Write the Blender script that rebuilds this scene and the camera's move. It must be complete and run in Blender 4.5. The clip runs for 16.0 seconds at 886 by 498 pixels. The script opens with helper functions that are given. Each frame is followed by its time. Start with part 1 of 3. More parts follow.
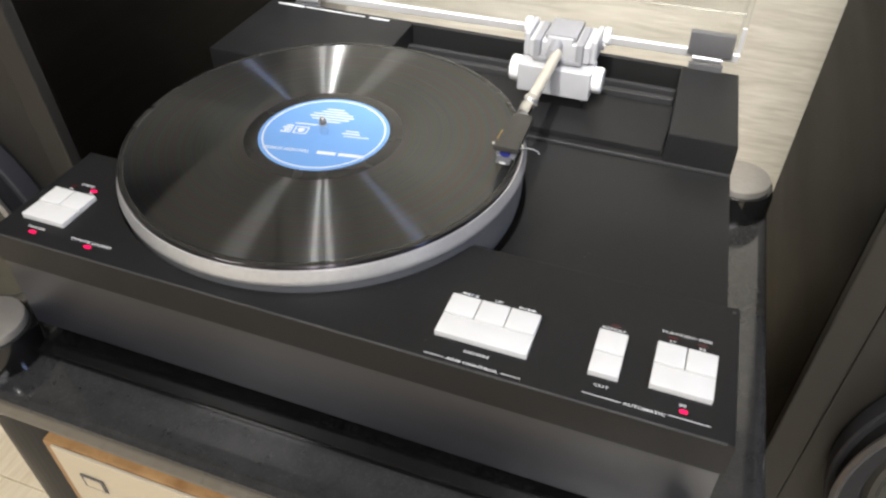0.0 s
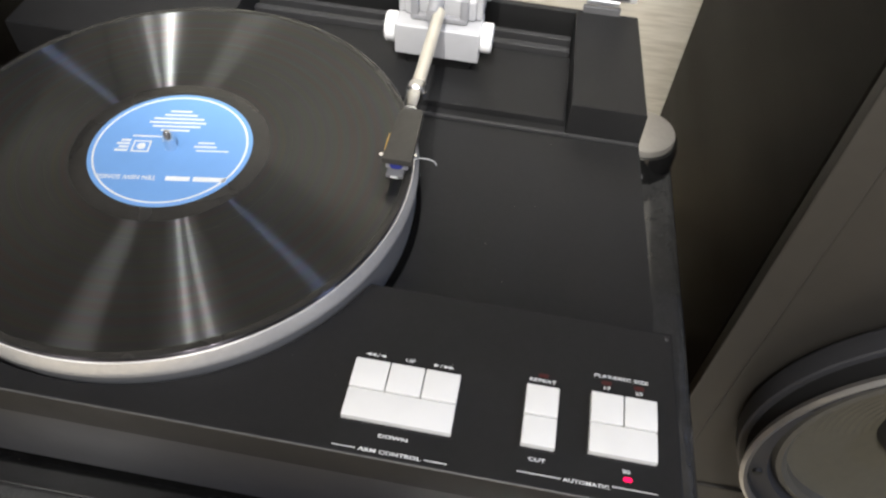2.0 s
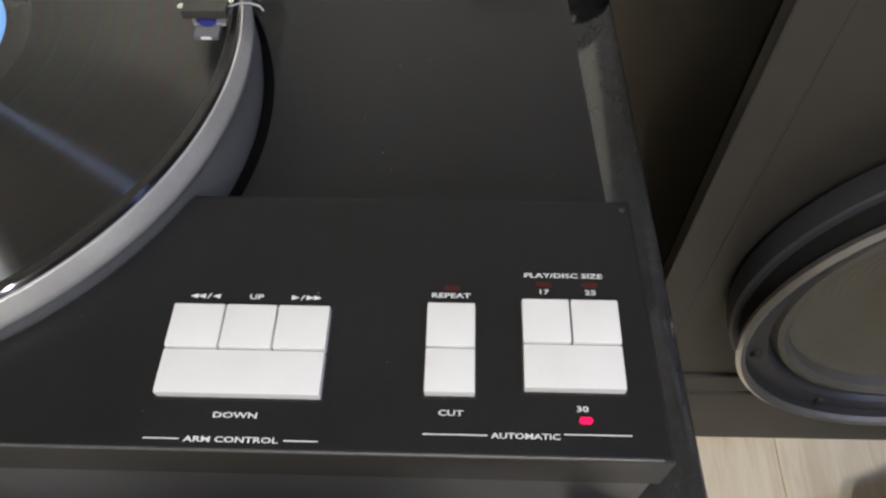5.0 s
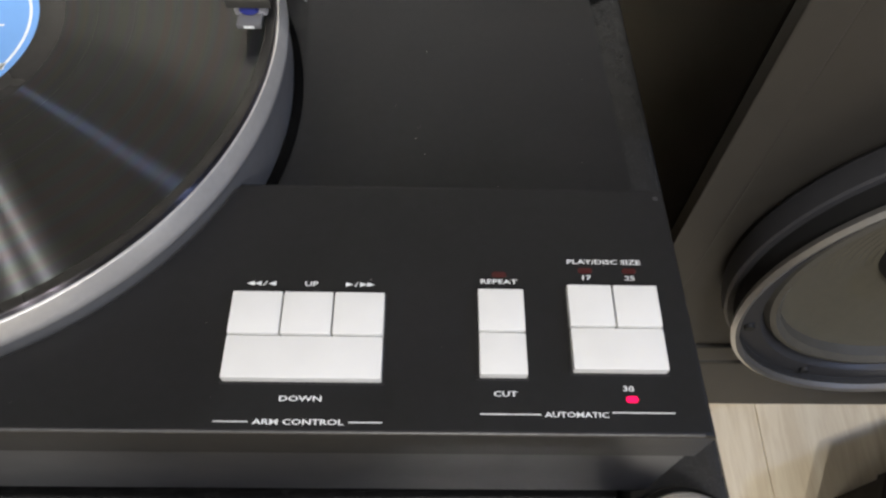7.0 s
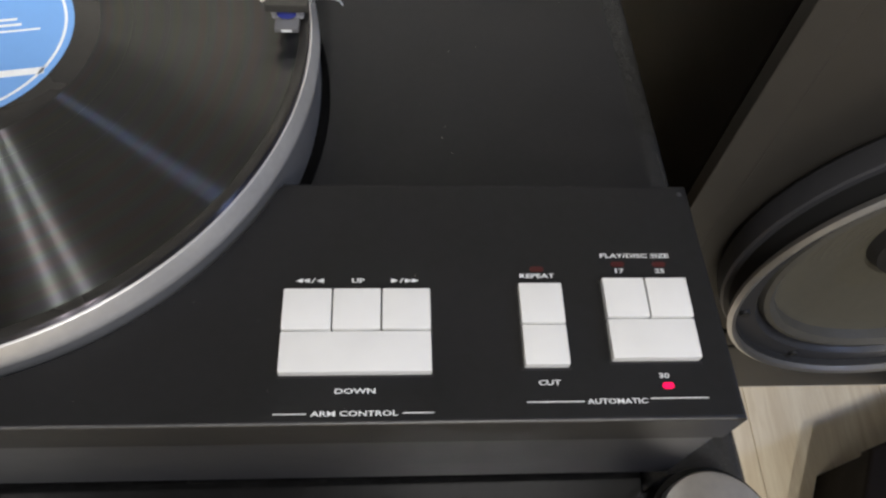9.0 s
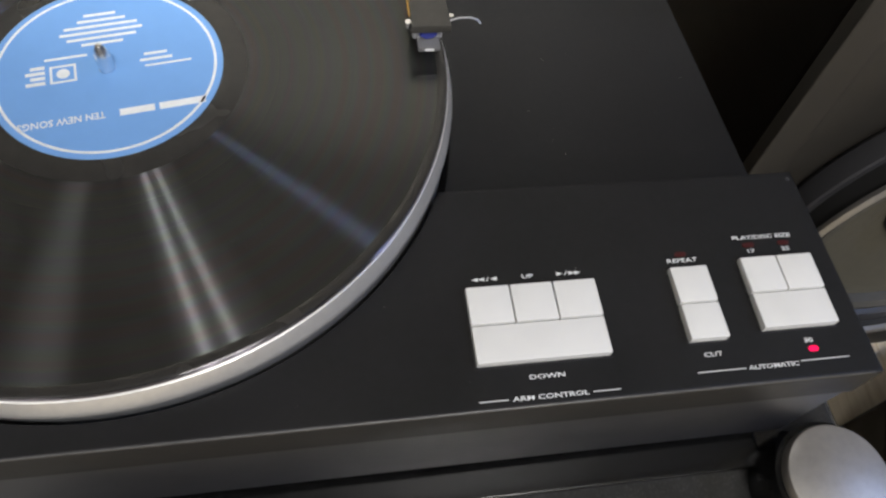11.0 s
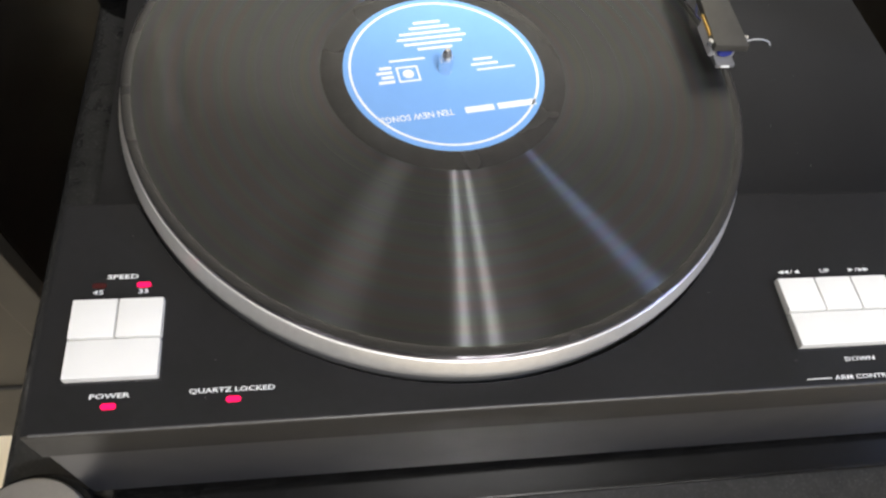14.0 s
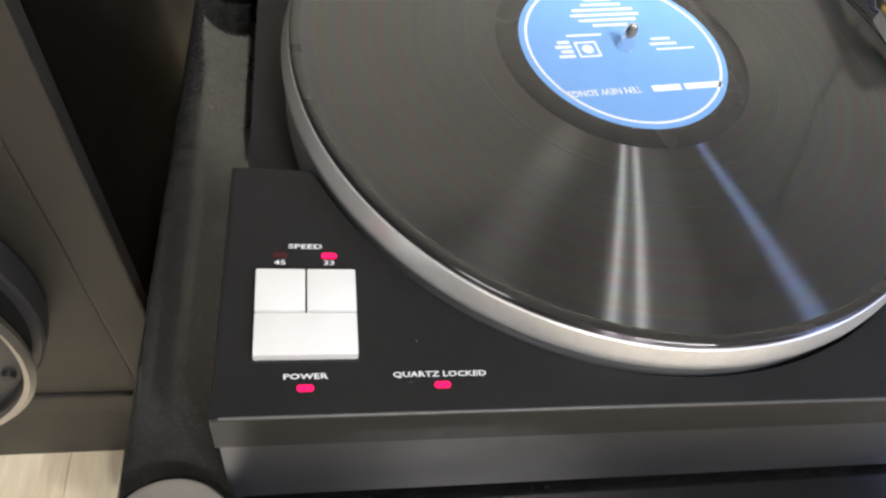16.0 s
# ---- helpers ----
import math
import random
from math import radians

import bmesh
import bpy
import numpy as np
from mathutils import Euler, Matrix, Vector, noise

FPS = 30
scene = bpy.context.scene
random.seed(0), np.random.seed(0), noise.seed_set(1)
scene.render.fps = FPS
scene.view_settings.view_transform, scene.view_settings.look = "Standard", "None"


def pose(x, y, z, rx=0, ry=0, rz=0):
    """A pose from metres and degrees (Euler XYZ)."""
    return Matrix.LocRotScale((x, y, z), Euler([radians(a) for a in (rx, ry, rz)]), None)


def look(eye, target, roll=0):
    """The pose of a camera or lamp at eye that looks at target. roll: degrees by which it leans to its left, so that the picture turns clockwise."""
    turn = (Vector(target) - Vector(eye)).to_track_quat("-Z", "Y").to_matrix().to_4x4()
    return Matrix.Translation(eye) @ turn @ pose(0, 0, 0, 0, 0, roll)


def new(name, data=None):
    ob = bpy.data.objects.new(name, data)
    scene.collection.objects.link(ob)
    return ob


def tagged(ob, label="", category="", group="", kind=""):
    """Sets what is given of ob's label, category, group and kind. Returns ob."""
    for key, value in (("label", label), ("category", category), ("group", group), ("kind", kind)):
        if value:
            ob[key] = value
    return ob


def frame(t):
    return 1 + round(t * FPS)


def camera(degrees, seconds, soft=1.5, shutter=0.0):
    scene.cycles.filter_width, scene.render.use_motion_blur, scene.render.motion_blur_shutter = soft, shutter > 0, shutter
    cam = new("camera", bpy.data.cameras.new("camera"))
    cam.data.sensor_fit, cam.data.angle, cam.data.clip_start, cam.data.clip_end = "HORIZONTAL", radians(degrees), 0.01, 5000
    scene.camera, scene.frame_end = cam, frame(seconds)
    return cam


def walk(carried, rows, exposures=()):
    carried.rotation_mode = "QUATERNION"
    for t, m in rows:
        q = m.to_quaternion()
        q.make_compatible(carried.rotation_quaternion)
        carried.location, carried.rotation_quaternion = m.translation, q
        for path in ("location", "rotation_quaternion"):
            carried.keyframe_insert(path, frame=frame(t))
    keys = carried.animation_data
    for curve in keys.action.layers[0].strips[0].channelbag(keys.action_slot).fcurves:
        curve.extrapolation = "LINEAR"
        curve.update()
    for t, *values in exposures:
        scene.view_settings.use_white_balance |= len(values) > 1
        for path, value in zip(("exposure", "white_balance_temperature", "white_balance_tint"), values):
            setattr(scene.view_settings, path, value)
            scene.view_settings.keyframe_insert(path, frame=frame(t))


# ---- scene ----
cam = camera(61.3, 16.0, soft=2.4)
PATH = [
    (0, (0.258, -0.424, 0.309), (-0.279, 0.979, -1.011), -0.8),
    (0.5, (0.251, -0.404, 0.322), (-0.209, 0.966, -1.06), 0.2),
    (1, (0.23, -0.369, 0.332), (-0.144, 0.965, -1.11), -0.2),
    (1.5, (0.221, -0.338, 0.326), (-0.064, 0.941, -1.186), 0.1),
    (2, (0.214, -0.309, 0.329), (0.053, 0.935, -1.229), 3.2),
    (2.5, (0.217, -0.285, 0.313), (0.11, 0.91, -1.288), 3.6),
    (3, (0.226, -0.267, 0.282), (0.146, 0.875, -1.358), 2.3),
    (3.5, (0.227, -0.248, 0.246), (0.172, 0.862, -1.417), 2.1),
    (4, (0.253, -0.234, 0.213), (0.146, 0.854, -1.462), -2.3),
    (6.5, (0.233, -0.246, 0.23), (0.232, 0.775, -1.491), 0.4),
    (7, (0.22, -0.238, 0.233), (0.246, 0.753, -1.504), 1.8),
    (7.5, (0.218, -0.239, 0.249), (0.26, 0.728, -1.501), 2.4),
    (8, (0.209, -0.242, 0.25), (0.267, 0.72, -1.502), 3.1),
    (8.5, (0.203, -0.241, 0.243), (0.283, 0.724, -1.507), 4.3),
    (11, (0.097, -0.246, 0.262), (0.363, 0.699, -1.481), 9.5),
    (11.5, (0.07, -0.249, 0.267), (0.371, 0.675, -1.481), 11.3),
    (12, (0.038, -0.248, 0.271), (0.341, 0.668, -1.481), 12.4),
    (12.5, (0.011, -0.255, 0.27), (0.302, 0.681, -1.473), 12.1),
    (13, (-0.01, -0.261, 0.276), (0.28, 0.687, -1.461), 12.4),
    (13.5, (-0.03, -0.264, 0.274), (0.274, 0.7, -1.451), 13.0),
    (14, (-0.06, -0.258, 0.271), (0.245, 0.729, -1.441), 12.9),
    (14.5, (-0.081, -0.253, 0.265), (0.257, 0.73, -1.444), 14.7),
    (15, (-0.104, -0.25, 0.254), (0.293, 0.739, -1.438), 17.9),
    (15.5, (-0.131, -0.254, 0.235), (0.268, 0.787, -1.426), 17.6),
    (16, (-0.147, -0.255, 0.218), (0.236, 0.823, -1.423), 16.7),
]
walk(cam, [(t, look(eye, target, roll)) for t, eye, target, roll in PATH], [(0, 0.12), (2, 0.0), (3, -0.12), (4, -0.2), (7.5, -0.15), (8.5, -0.28), (11, -0.36), (12, -0.2), (13, 0.1), (15, 0.27), (16, 0.26)])

# ---- light: ceiling panels of the showroom ----
FLOOR, CEIL, WALL_Y = -0.505, 1.95, 0.60
world = bpy.data.worlds.new("world")
scene.world = world
world.use_nodes = True
world.node_tree.nodes["Background"].inputs[0].default_value = (0.9, 0.95, 1.0, 1)
world.node_tree.nodes["Background"].inputs[1].default_value = 0.03


def area_lamp(name, x, y, sx, sy, watts, colour, drop=0.035):
    d = bpy.data.lights.new(name, "AREA")
    d.shape, d.size, d.size_y, d.energy, d.color = "RECTANGLE", sx, sy, watts, colour
    o = new(name, d)
    o.matrix_world = pose(x, y, CEIL - drop)
    return o


PANELS = [(-1.1, -1.35, 0.5, 1.0, 11, (1.0, 0.98, 0.97)), (0.95, -2.4, 1.4, 0.5, 38, (1.0, 0.97, 1.0)), (2.29, -0.5, 0.26, 0.20, 23, (0.40, 0.55, 1.0))]
SPOTS = [(0.29, -1.30, 0.06, 20.0, (1.0, 0.97, 0.95)), (0.57, -1.30, 0.06, 20.0, (1.0, 0.97, 0.95))]
for p in PANELS:
    area_lamp("ceiling_lamp", *p)
for x, y, d, w, c in SPOTS:
    area_lamp("downlight_lamp", x, y, d, d, w, c, 0.02).data.shape = "DISK"
# track spotlight turned to the wall behind the turntable
WASH = Vector((0.10, -0.95, CEIL - 0.16))
d = bpy.data.lights.new("track_lamp", "SPOT")
d.energy, d.spot_size, d.spot_blend, d.shadow_soft_size, d.color = 210, radians(33), 0.35, 0.03, (1.0, 0.98, 0.94)
AIM = Vector((0.16, WALL_Y, 0.13))
new("track_lamp", d).matrix_world = look(WASH, AIM)


# ---- materials ----
def material(name, colour, rough=0.5, metal=0.0, var=0.15, scale=60.0, bump=0.0, bump_scale=None, coat=0.0, stretch=(1, 1, 1), spec=0.5):
    """Principled surface with colour and gloss varied at two scales, and fine relief."""
    m = bpy.data.materials.new(name)
    m.use_nodes = True
    n, l = m.node_tree.nodes, m.node_tree.links
    b = n["Principled BSDF"]
    tc, mp = n.new("ShaderNodeTexCoord"), n.new("ShaderNodeMapping")
    mp.inputs["Scale"].default_value = stretch
    l.new(tc.outputs["Object"], mp.inputs[0])
    fine, broad = n.new("ShaderNodeTexNoise"), n.new("ShaderNodeTexNoise")
    fine.inputs["Scale"].default_value, fine.inputs["Detail"].default_value = scale, 6
    broad.inputs["Scale"].default_value, broad.inputs["Detail"].default_value = scale / 12, 3
    for t in (fine, broad):
        l.new(mp.outputs[0], t.inputs["Vector"])
    mix = n.new("ShaderNodeMath")
    mix.operation = "ADD"
    l.new(fine.outputs[0], mix.inputs[0]), l.new(broad.outputs[0], mix.inputs[1])
    ramp = n.new("ShaderNodeMapRange")
    ramp.inputs["From Min"].default_value, ramp.inputs["From Max"].default_value = 0.6, 1.4
    ramp.inputs["To Min"].default_value, ramp.inputs["To Max"].default_value = 1 - var, 1 + var
    l.new(mix.outputs[0], ramp.inputs[0])
    mul = n.new("ShaderNodeVectorMath")
    mul.operation = "SCALE"
    mul.inputs[0].default_value = colour
    l.new(ramp.outputs[0], mul.inputs["Scale"])
    l.new(mul.outputs[0], b.inputs["Base Color"])
    rr = n.new("ShaderNodeMapRange")
    rr.inputs["From Min"].default_value, rr.inputs["From Max"].default_value = 0.3, 0.7
    rr.inputs["To Min"].default_value, rr.inputs["To Max"].default_value = rough * 0.88, min(1, rough * 1.12)
    l.new(broad.outputs[0], rr.inputs[0])
    l.new(rr.outputs[0], b.inputs["Roughness"])
    b.inputs["Metallic"].default_value = metal
    b.inputs["Coat Weight"].default_value = coat
    b.inputs["Specular IOR Level"].default_value = spec
    if bump:
        bn, bt = n.new("ShaderNodeBump"), n.new("ShaderNodeTexNoise")
        bt.inputs["Scale"].default_value, bt.inputs["Detail"].default_value = bump_scale or scale * 3, 4
        l.new(mp.outputs[0], bt.inputs["Vector"])
        bn.inputs["Strength"].default_value, bn.inputs["Distance"].default_value = bump, 0.0006
        l.new(bt.outputs[0], bn.inputs["Height"])
        l.new(bn.outputs[0], b.inputs["Normal"])
    return m


def glow(name, colour, strength):
    m = bpy.data.materials.new(name)
    m.use_nodes = True
    b = m.node_tree.nodes["Principled BSDF"]
    b.inputs["Base Color"].default_value = (*colour, 1)
    b.inputs["Emission Color"].default_value, b.inputs["Emission Strength"].default_value = (*colour, 1), strength
    return m


def granite(name, rough, fleck, base, spec):
    """Black stone with small pale flecks."""
    m = material(name, base, rough, 0, 0.3, 90, spec=spec)
    n, l = m.node_tree.nodes, m.node_tree.links
    b = n["Principled BSDF"]
    old = b.inputs["Base Color"].links[0].from_socket
    v = n.new("ShaderNodeTexVoronoi")
    v.inputs["Scale"].default_value = 900
    tc = n.new("ShaderNodeTexCoord")
    l.new(tc.outputs["Object"], v.inputs["Vector"])
    cr = n.new("ShaderNodeMapRange")
    cr.inputs["From Min"].default_value, cr.inputs["From Max"].default_value = 0.6, 1.0
    cr.inputs["To Max"].default_value = fleck
    l.new(v.outputs["Color"], cr.inputs[0])
    add = n.new("ShaderNodeVectorMath")
    add.operation = "ADD"
    l.new(old, add.inputs[0]), l.new(cr.outputs[0], add.inputs[1])
    l.new(add.outputs[0], b.inputs["Base Color"])
    return m


def planks(name, light, dark, scale, stretch, rough):
    """Wood grain drawn out along one axis."""
    m = bpy.data.materials.new(name)
    m.use_nodes = True
    n, l = m.node_tree.nodes, m.node_tree.links
    b = n["Principled BSDF"]
    tc, mp, info = n.new("ShaderNodeTexCoord"), n.new("ShaderNodeMapping"), n.new("ShaderNodeObjectInfo")
    mp.inputs["Scale"].default_value = stretch
    off = n.new("ShaderNodeVectorMath")
    off.operation = "ADD"
    sc = n.new("ShaderNodeMath")
    sc.operation = "MULTIPLY"
    sc.inputs[1].default_value = 37
    l.new(info.outputs["Random"], sc.inputs[0])
    l.new(tc.outputs["Object"], off.inputs[0]), l.new(sc.outputs[0], off.inputs[1])
    l.new(off.outputs[0], mp.inputs[0])
    a, c = n.new("ShaderNodeTexNoise"), n.new("ShaderNodeTexNoise")
    a.inputs["Scale"].default_value, a.inputs["Detail"].default_value, a.inputs["Distortion"].default_value = scale, 8, 1.2
    c.inputs["Scale"].default_value, c.inputs["Detail"].default_value = scale * 6, 4
    l.new(mp.outputs[0], a.inputs[0]), l.new(mp.outputs[0], c.inputs[0])
    s = n.new("ShaderNodeMath")
    s.operation = "MULTIPLY_ADD"
    s.inputs[1].default_value = 0.35
    l.new(c.outputs[0], s.inputs[0]), l.new(a.outputs[0], s.inputs[2])
    r = n.new("ShaderNodeValToRGB")
    r.color_ramp.elements[0].position, r.color_ramp.elements[1].position = 0.48, 0.88
    r.color_ramp.elements[0].color, r.color_ramp.elements[1].color = (*dark, 1), (*light, 1)
    l.new(s.outputs[0], r.inputs[0])
    l.new(r.outputs[0], b.inputs["Base Color"])
    b.inputs["Roughness"].default_value = rough
    bn = n.new("ShaderNodeBump")
    bn.inputs["Strength"].default_value, bn.inputs["Distance"].default_value = 0.25, 0.0006
    l.new(s.outputs[0], bn.inputs["Height"]), l.new(bn.outputs[0], b.inputs["Normal"])
    return m


def vinyl():
    """Pressed black vinyl: circular grooves, wider bands between the tracks, gloss drawn out along the radius."""
    m = bpy.data.materials.new("vinyl")
    m.use_nodes = True
    n, l = m.node_tree.nodes, m.node_tree.links
    b = n["Principled BSDF"]
    tc, sep, ln = n.new("ShaderNodeTexCoord"), n.new("ShaderNodeSeparateXYZ"), n.new("ShaderNodeVectorMath")
    flat = n.new("ShaderNodeVectorMath")
    flat.operation, flat.inputs[1].default_value = "MULTIPLY", (1, 1, 0)
    ln.operation = "LENGTH"
    l.new(tc.outputs["Object"], flat.inputs[0]), l.new(flat.outputs[0], ln.inputs[0])
    wob = n.new("ShaderNodeTexNoise")
    wob.noise_dimensions = "1D"
    wob.inputs["Scale"].default_value, wob.inputs["Detail"].default_value = 900, 8
    l.new(ln.outputs["Value"], wob.inputs["W"])
    ramp = n.new("ShaderNodeMapRange")
    ramp.inputs["From Min"].default_value, ramp.inputs["From Max"].default_value = 0.3, 0.7
    ramp.inputs["To Min"].default_value, ramp.inputs["To Max"].default_value = 0.287, 0.295
    l.new(wob.outputs[0], ramp.inputs[0]), l.new(ramp.outputs[0], b.inputs["Roughness"])
    col = n.new("ShaderNodeMapRange")
    col.inputs["To Min"].default_value, col.inputs["To Max"].default_value = 0.0032, 0.0046
    l.new(wob.outputs[0], col.inputs[0])
    # handling marks and dust film
    smear, film_, tot = n.new("ShaderNodeTexNoise"), n.new("ShaderNodeMapRange"), n.new("ShaderNodeMath")
    smear.inputs["Scale"].default_value, smear.inputs["Detail"].default_value, smear.inputs["Distortion"].default_value = 30, 9, 0.8
    l.new(tc.outputs["Object"], smear.inputs["Vector"])
    film_.inputs["From Min"].default_value, film_.inputs["From Max"].default_value = 0.42, 0.75
    film_.inputs["To Max"].default_value = 0.0038
    l.new(smear.outputs[0], film_.inputs[0])
    tot.operation = "ADD"
    l.new(col.outputs[0], tot.inputs[0]), l.new(film_.outputs[0], tot.inputs[1])
    tone = n.new("ShaderNodeVectorMath")
    tone.operation = "SCALE"
    tone.inputs[0].default_value = (0.86, 0.97, 1.20)
    l.new(tot.outputs[0], tone.inputs["Scale"])
    l.new(tone.outputs[0], b.inputs["Base Color"])
    b.inputs["Specular IOR Level"].default_value = 0.1
    b.inputs["Coat Weight"].default_value, b.inputs["Coat Roughness"].default_value = 0.8, 0.05
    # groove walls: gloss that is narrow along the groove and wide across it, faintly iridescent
    g, tan, fr, mix = n.new("ShaderNodeBsdfAnisotropic"), n.new("ShaderNodeTangent"), n.new("ShaderNodeFresnel"), n.new("ShaderNodeMixShader")
    tan.direction_type, tan.axis = "RADIAL", "Z"
    g.inputs["Roughness"].default_value, g.inputs["Anisotropy"].default_value = 0.30, 0.85
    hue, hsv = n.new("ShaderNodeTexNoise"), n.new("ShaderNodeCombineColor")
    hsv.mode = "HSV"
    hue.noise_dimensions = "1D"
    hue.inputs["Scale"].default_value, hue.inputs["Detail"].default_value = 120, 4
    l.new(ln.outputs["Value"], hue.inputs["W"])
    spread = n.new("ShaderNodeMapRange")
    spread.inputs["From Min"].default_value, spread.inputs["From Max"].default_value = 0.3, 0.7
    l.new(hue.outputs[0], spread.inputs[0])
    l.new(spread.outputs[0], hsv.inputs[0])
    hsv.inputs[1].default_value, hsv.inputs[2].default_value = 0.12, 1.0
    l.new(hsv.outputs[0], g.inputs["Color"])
    l.new(tan.outputs[0], g.inputs["Tangent"])
    fr.inputs["IOR"].default_value = 1.6
    l.new(fr.outputs[0], mix.inputs[0])
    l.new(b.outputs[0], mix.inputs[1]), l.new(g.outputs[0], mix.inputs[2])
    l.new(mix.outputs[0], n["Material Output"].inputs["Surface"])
    return m


BLACK = material("black_satin_finish", (0.0155, 0.0155, 0.0159), 0.42, 0, 0.12, 260, 0.07, 1600, spec=0.19)
BLACK_DEEP = material("black_plastic", (0.012, 0.012, 0.012), 0.5, 0, 0.15, 120)
SKIRT = material("black_plinth_paint", (0.0215, 0.0225, 0.0280), 0.36, 0, 0.12, 260, 0.07, 1600, spec=0.8)
# near-black that paints the shade in the gap round the platter
VOID = material("gap_shade_black", (0.003, 0.003, 0.003), 0.9, 0, 0.2, 200, spec=0.03)
LIP_DARK = material("satin_black_trim", (0.034, 0.034, 0.035), 0.35, 0, 0.2, 200)
LIP = material("pale_panel_edge", (0.06, 0.06, 0.06), 0.45, 0.2, 0.3, 200)
WHITE = material("white_button_plastic", (0.76, 0.76, 0.74), 0.55, 0, 0.05, 60, 0.05, 600, spec=0.3)
WHITE_PAINT = material("white_knob_plastic", (0.85, 0.85, 0.84), 0.35, 0, 0.03, 60)
GREY = material("light_grey_paint", (0.43, 0.43, 0.44), 0.42, 0, 0.05, 90, 0.05, 900)
HINGE = material("grey_hinge_metal", (0.15, 0.15, 0.155), 0.4, 0.3, 0.08, 120)
GREY_DARK = material("mid_grey_paint", (0.27, 0.27, 0.28), 0.45, 0, 0.05, 90)
ALU = material("brushed_aluminium", (0.72, 0.715, 0.70), 0.36, 0.6, 0.08, 300)
ALU_DARK = material("cast_aluminium", (0.42, 0.43, 0.45), 0.4, 0.7, 0.08, 200)
CHROME = material("chrome", (0.85, 0.85, 0.86), 0.22, 1.0, 0.02, 40)
TUBE = material("arm_tube_metal", (0.70, 0.66, 0.57), 0.35, 0.5, 0.05, 90)
SHELL = material("dark_headshell_metal", (0.075, 0.072, 0.065), 0.45, 0.6, 0.15, 200, 0.1, 900)
BLUE = material("blue_cartridge", (0.02, 0.03, 0.22), 0.3, 0, 0.05, 90)
LABEL = material("blue_label_paper", (0.165, 0.36, 0.71), 0.55, 0, 0.04, 120, 0.05, 900)
INK = material("white_print", (0.78, 0.80, 0.80), 0.6, 0, 0.1, 300)
LED_ON = glow("lit_red_led", (1.0, 0.0, 0.085), 0.9)
LED_OFF = material("unlit_red_led", (0.05, 0.006, 0.006), 0.3)
GRANITE = granite("polished_dark_granite", 0.07, 0.013, (0.028, 0.028, 0.0275), 0.75)
GRANITE_RAW = granite("black_granite", 0.16, 0.010, (0.0035, 0.0035, 0.0035), 0.6)
COLLAR = material("black_collar_lacquer", (0.007, 0.007, 0.007), 0.12, 0, 0.1, 90)
SILVER_CAP = material("brushed_cap_metal", (0.42, 0.40, 0.365), 0.42, 0.75, 0.1, 250, 0.1, 900)
RUBBER = material("black_rubber", (0.012, 0.012, 0.012), 0.7, 0, 0.2, 90)
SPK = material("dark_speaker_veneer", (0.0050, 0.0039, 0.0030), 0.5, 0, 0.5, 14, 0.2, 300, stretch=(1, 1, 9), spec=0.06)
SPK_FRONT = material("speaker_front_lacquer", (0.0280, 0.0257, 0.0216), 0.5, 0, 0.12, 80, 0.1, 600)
CONE = material("grey_woofer_cone", (0.072, 0.067, 0.049), 0.75, 0, 0.1, 120, 0.2, 500)
RING = material("woofer_ring_metal", (0.55, 0.54, 0.52), 0.32, 0.9, 0.08, 120)
RING_GREY = material("grey_woofer_frame", (0.052, 0.052, 0.056), 0.38, 0.2, 0.08, 120)
FRAME = material("dark_blue_grey_frame", (0.026, 0.027, 0.031), 0.4, 0, 0.1, 120)
SURROUND = material("grey_rubber_surround", (0.060, 0.058, 0.050), 0.5, 0, 0.15, 120)
CHAMP = material("champagne_metal", (0.62, 0.55, 0.42), 0.4, 0.3, 0.05, 120, stretch=(1, 20, 20))
WOODSIDE = planks("amplifier_wood", (0.42, 0.25, 0.11), (0.25, 0.13, 0.05), 30, (1, 1, 8), 0.45)
WALLWOOD = planks("greige_wall_veneer", (0.62, 0.585, 0.50), (0.44, 0.405, 0.33), 9, (1, 1, 9), 0.55)
FLOORWOOD = planks("pale_floor_wood", (0.85, 0.75, 0.56), (0.70, 0.585, 0.405), 8, (9, 1, 1), 0.4)
PAINT = material("grey_wall_paint", (0.18, 0.185, 0.19), 0.8, 0, 0.04, 20, 0.1, 200)
CEILING = material("white_ceiling_paint", (0.40, 0.41, 0.42), 0.8, 0, 0.04, 20, 0.1, 200)
DARKWALL = material("dark_room_paint", (0.12, 0.12, 0.125), 0.8, 0, 0.06, 20)
PANEL_GLOW = glow("ceiling_panel_diffuser", (1.0, 0.96, 0.9), 2.0)
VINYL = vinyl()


def acrylic():
    m = bpy.data.materials.new("clear_acrylic")
    m.use_nodes = True
    b = m.node_tree.nodes["Principled BSDF"]
    b.inputs["Base Color"].default_value = (0.96, 0.97, 0.96, 1)
    b.inputs["Transmission Weight"].default_value, b.inputs["Roughness"].default_value, b.inputs["IOR"].default_value = 1.0, 0.02, 1.49
    return m


ACRYL = acrylic()
# white colour imitates the light that glows in the clear lid's edges
ACRYL_EDGE = material("acrylic_edge_glow", (0.93, 0.93, 0.92), 0.5, 0, 0.03, 60)


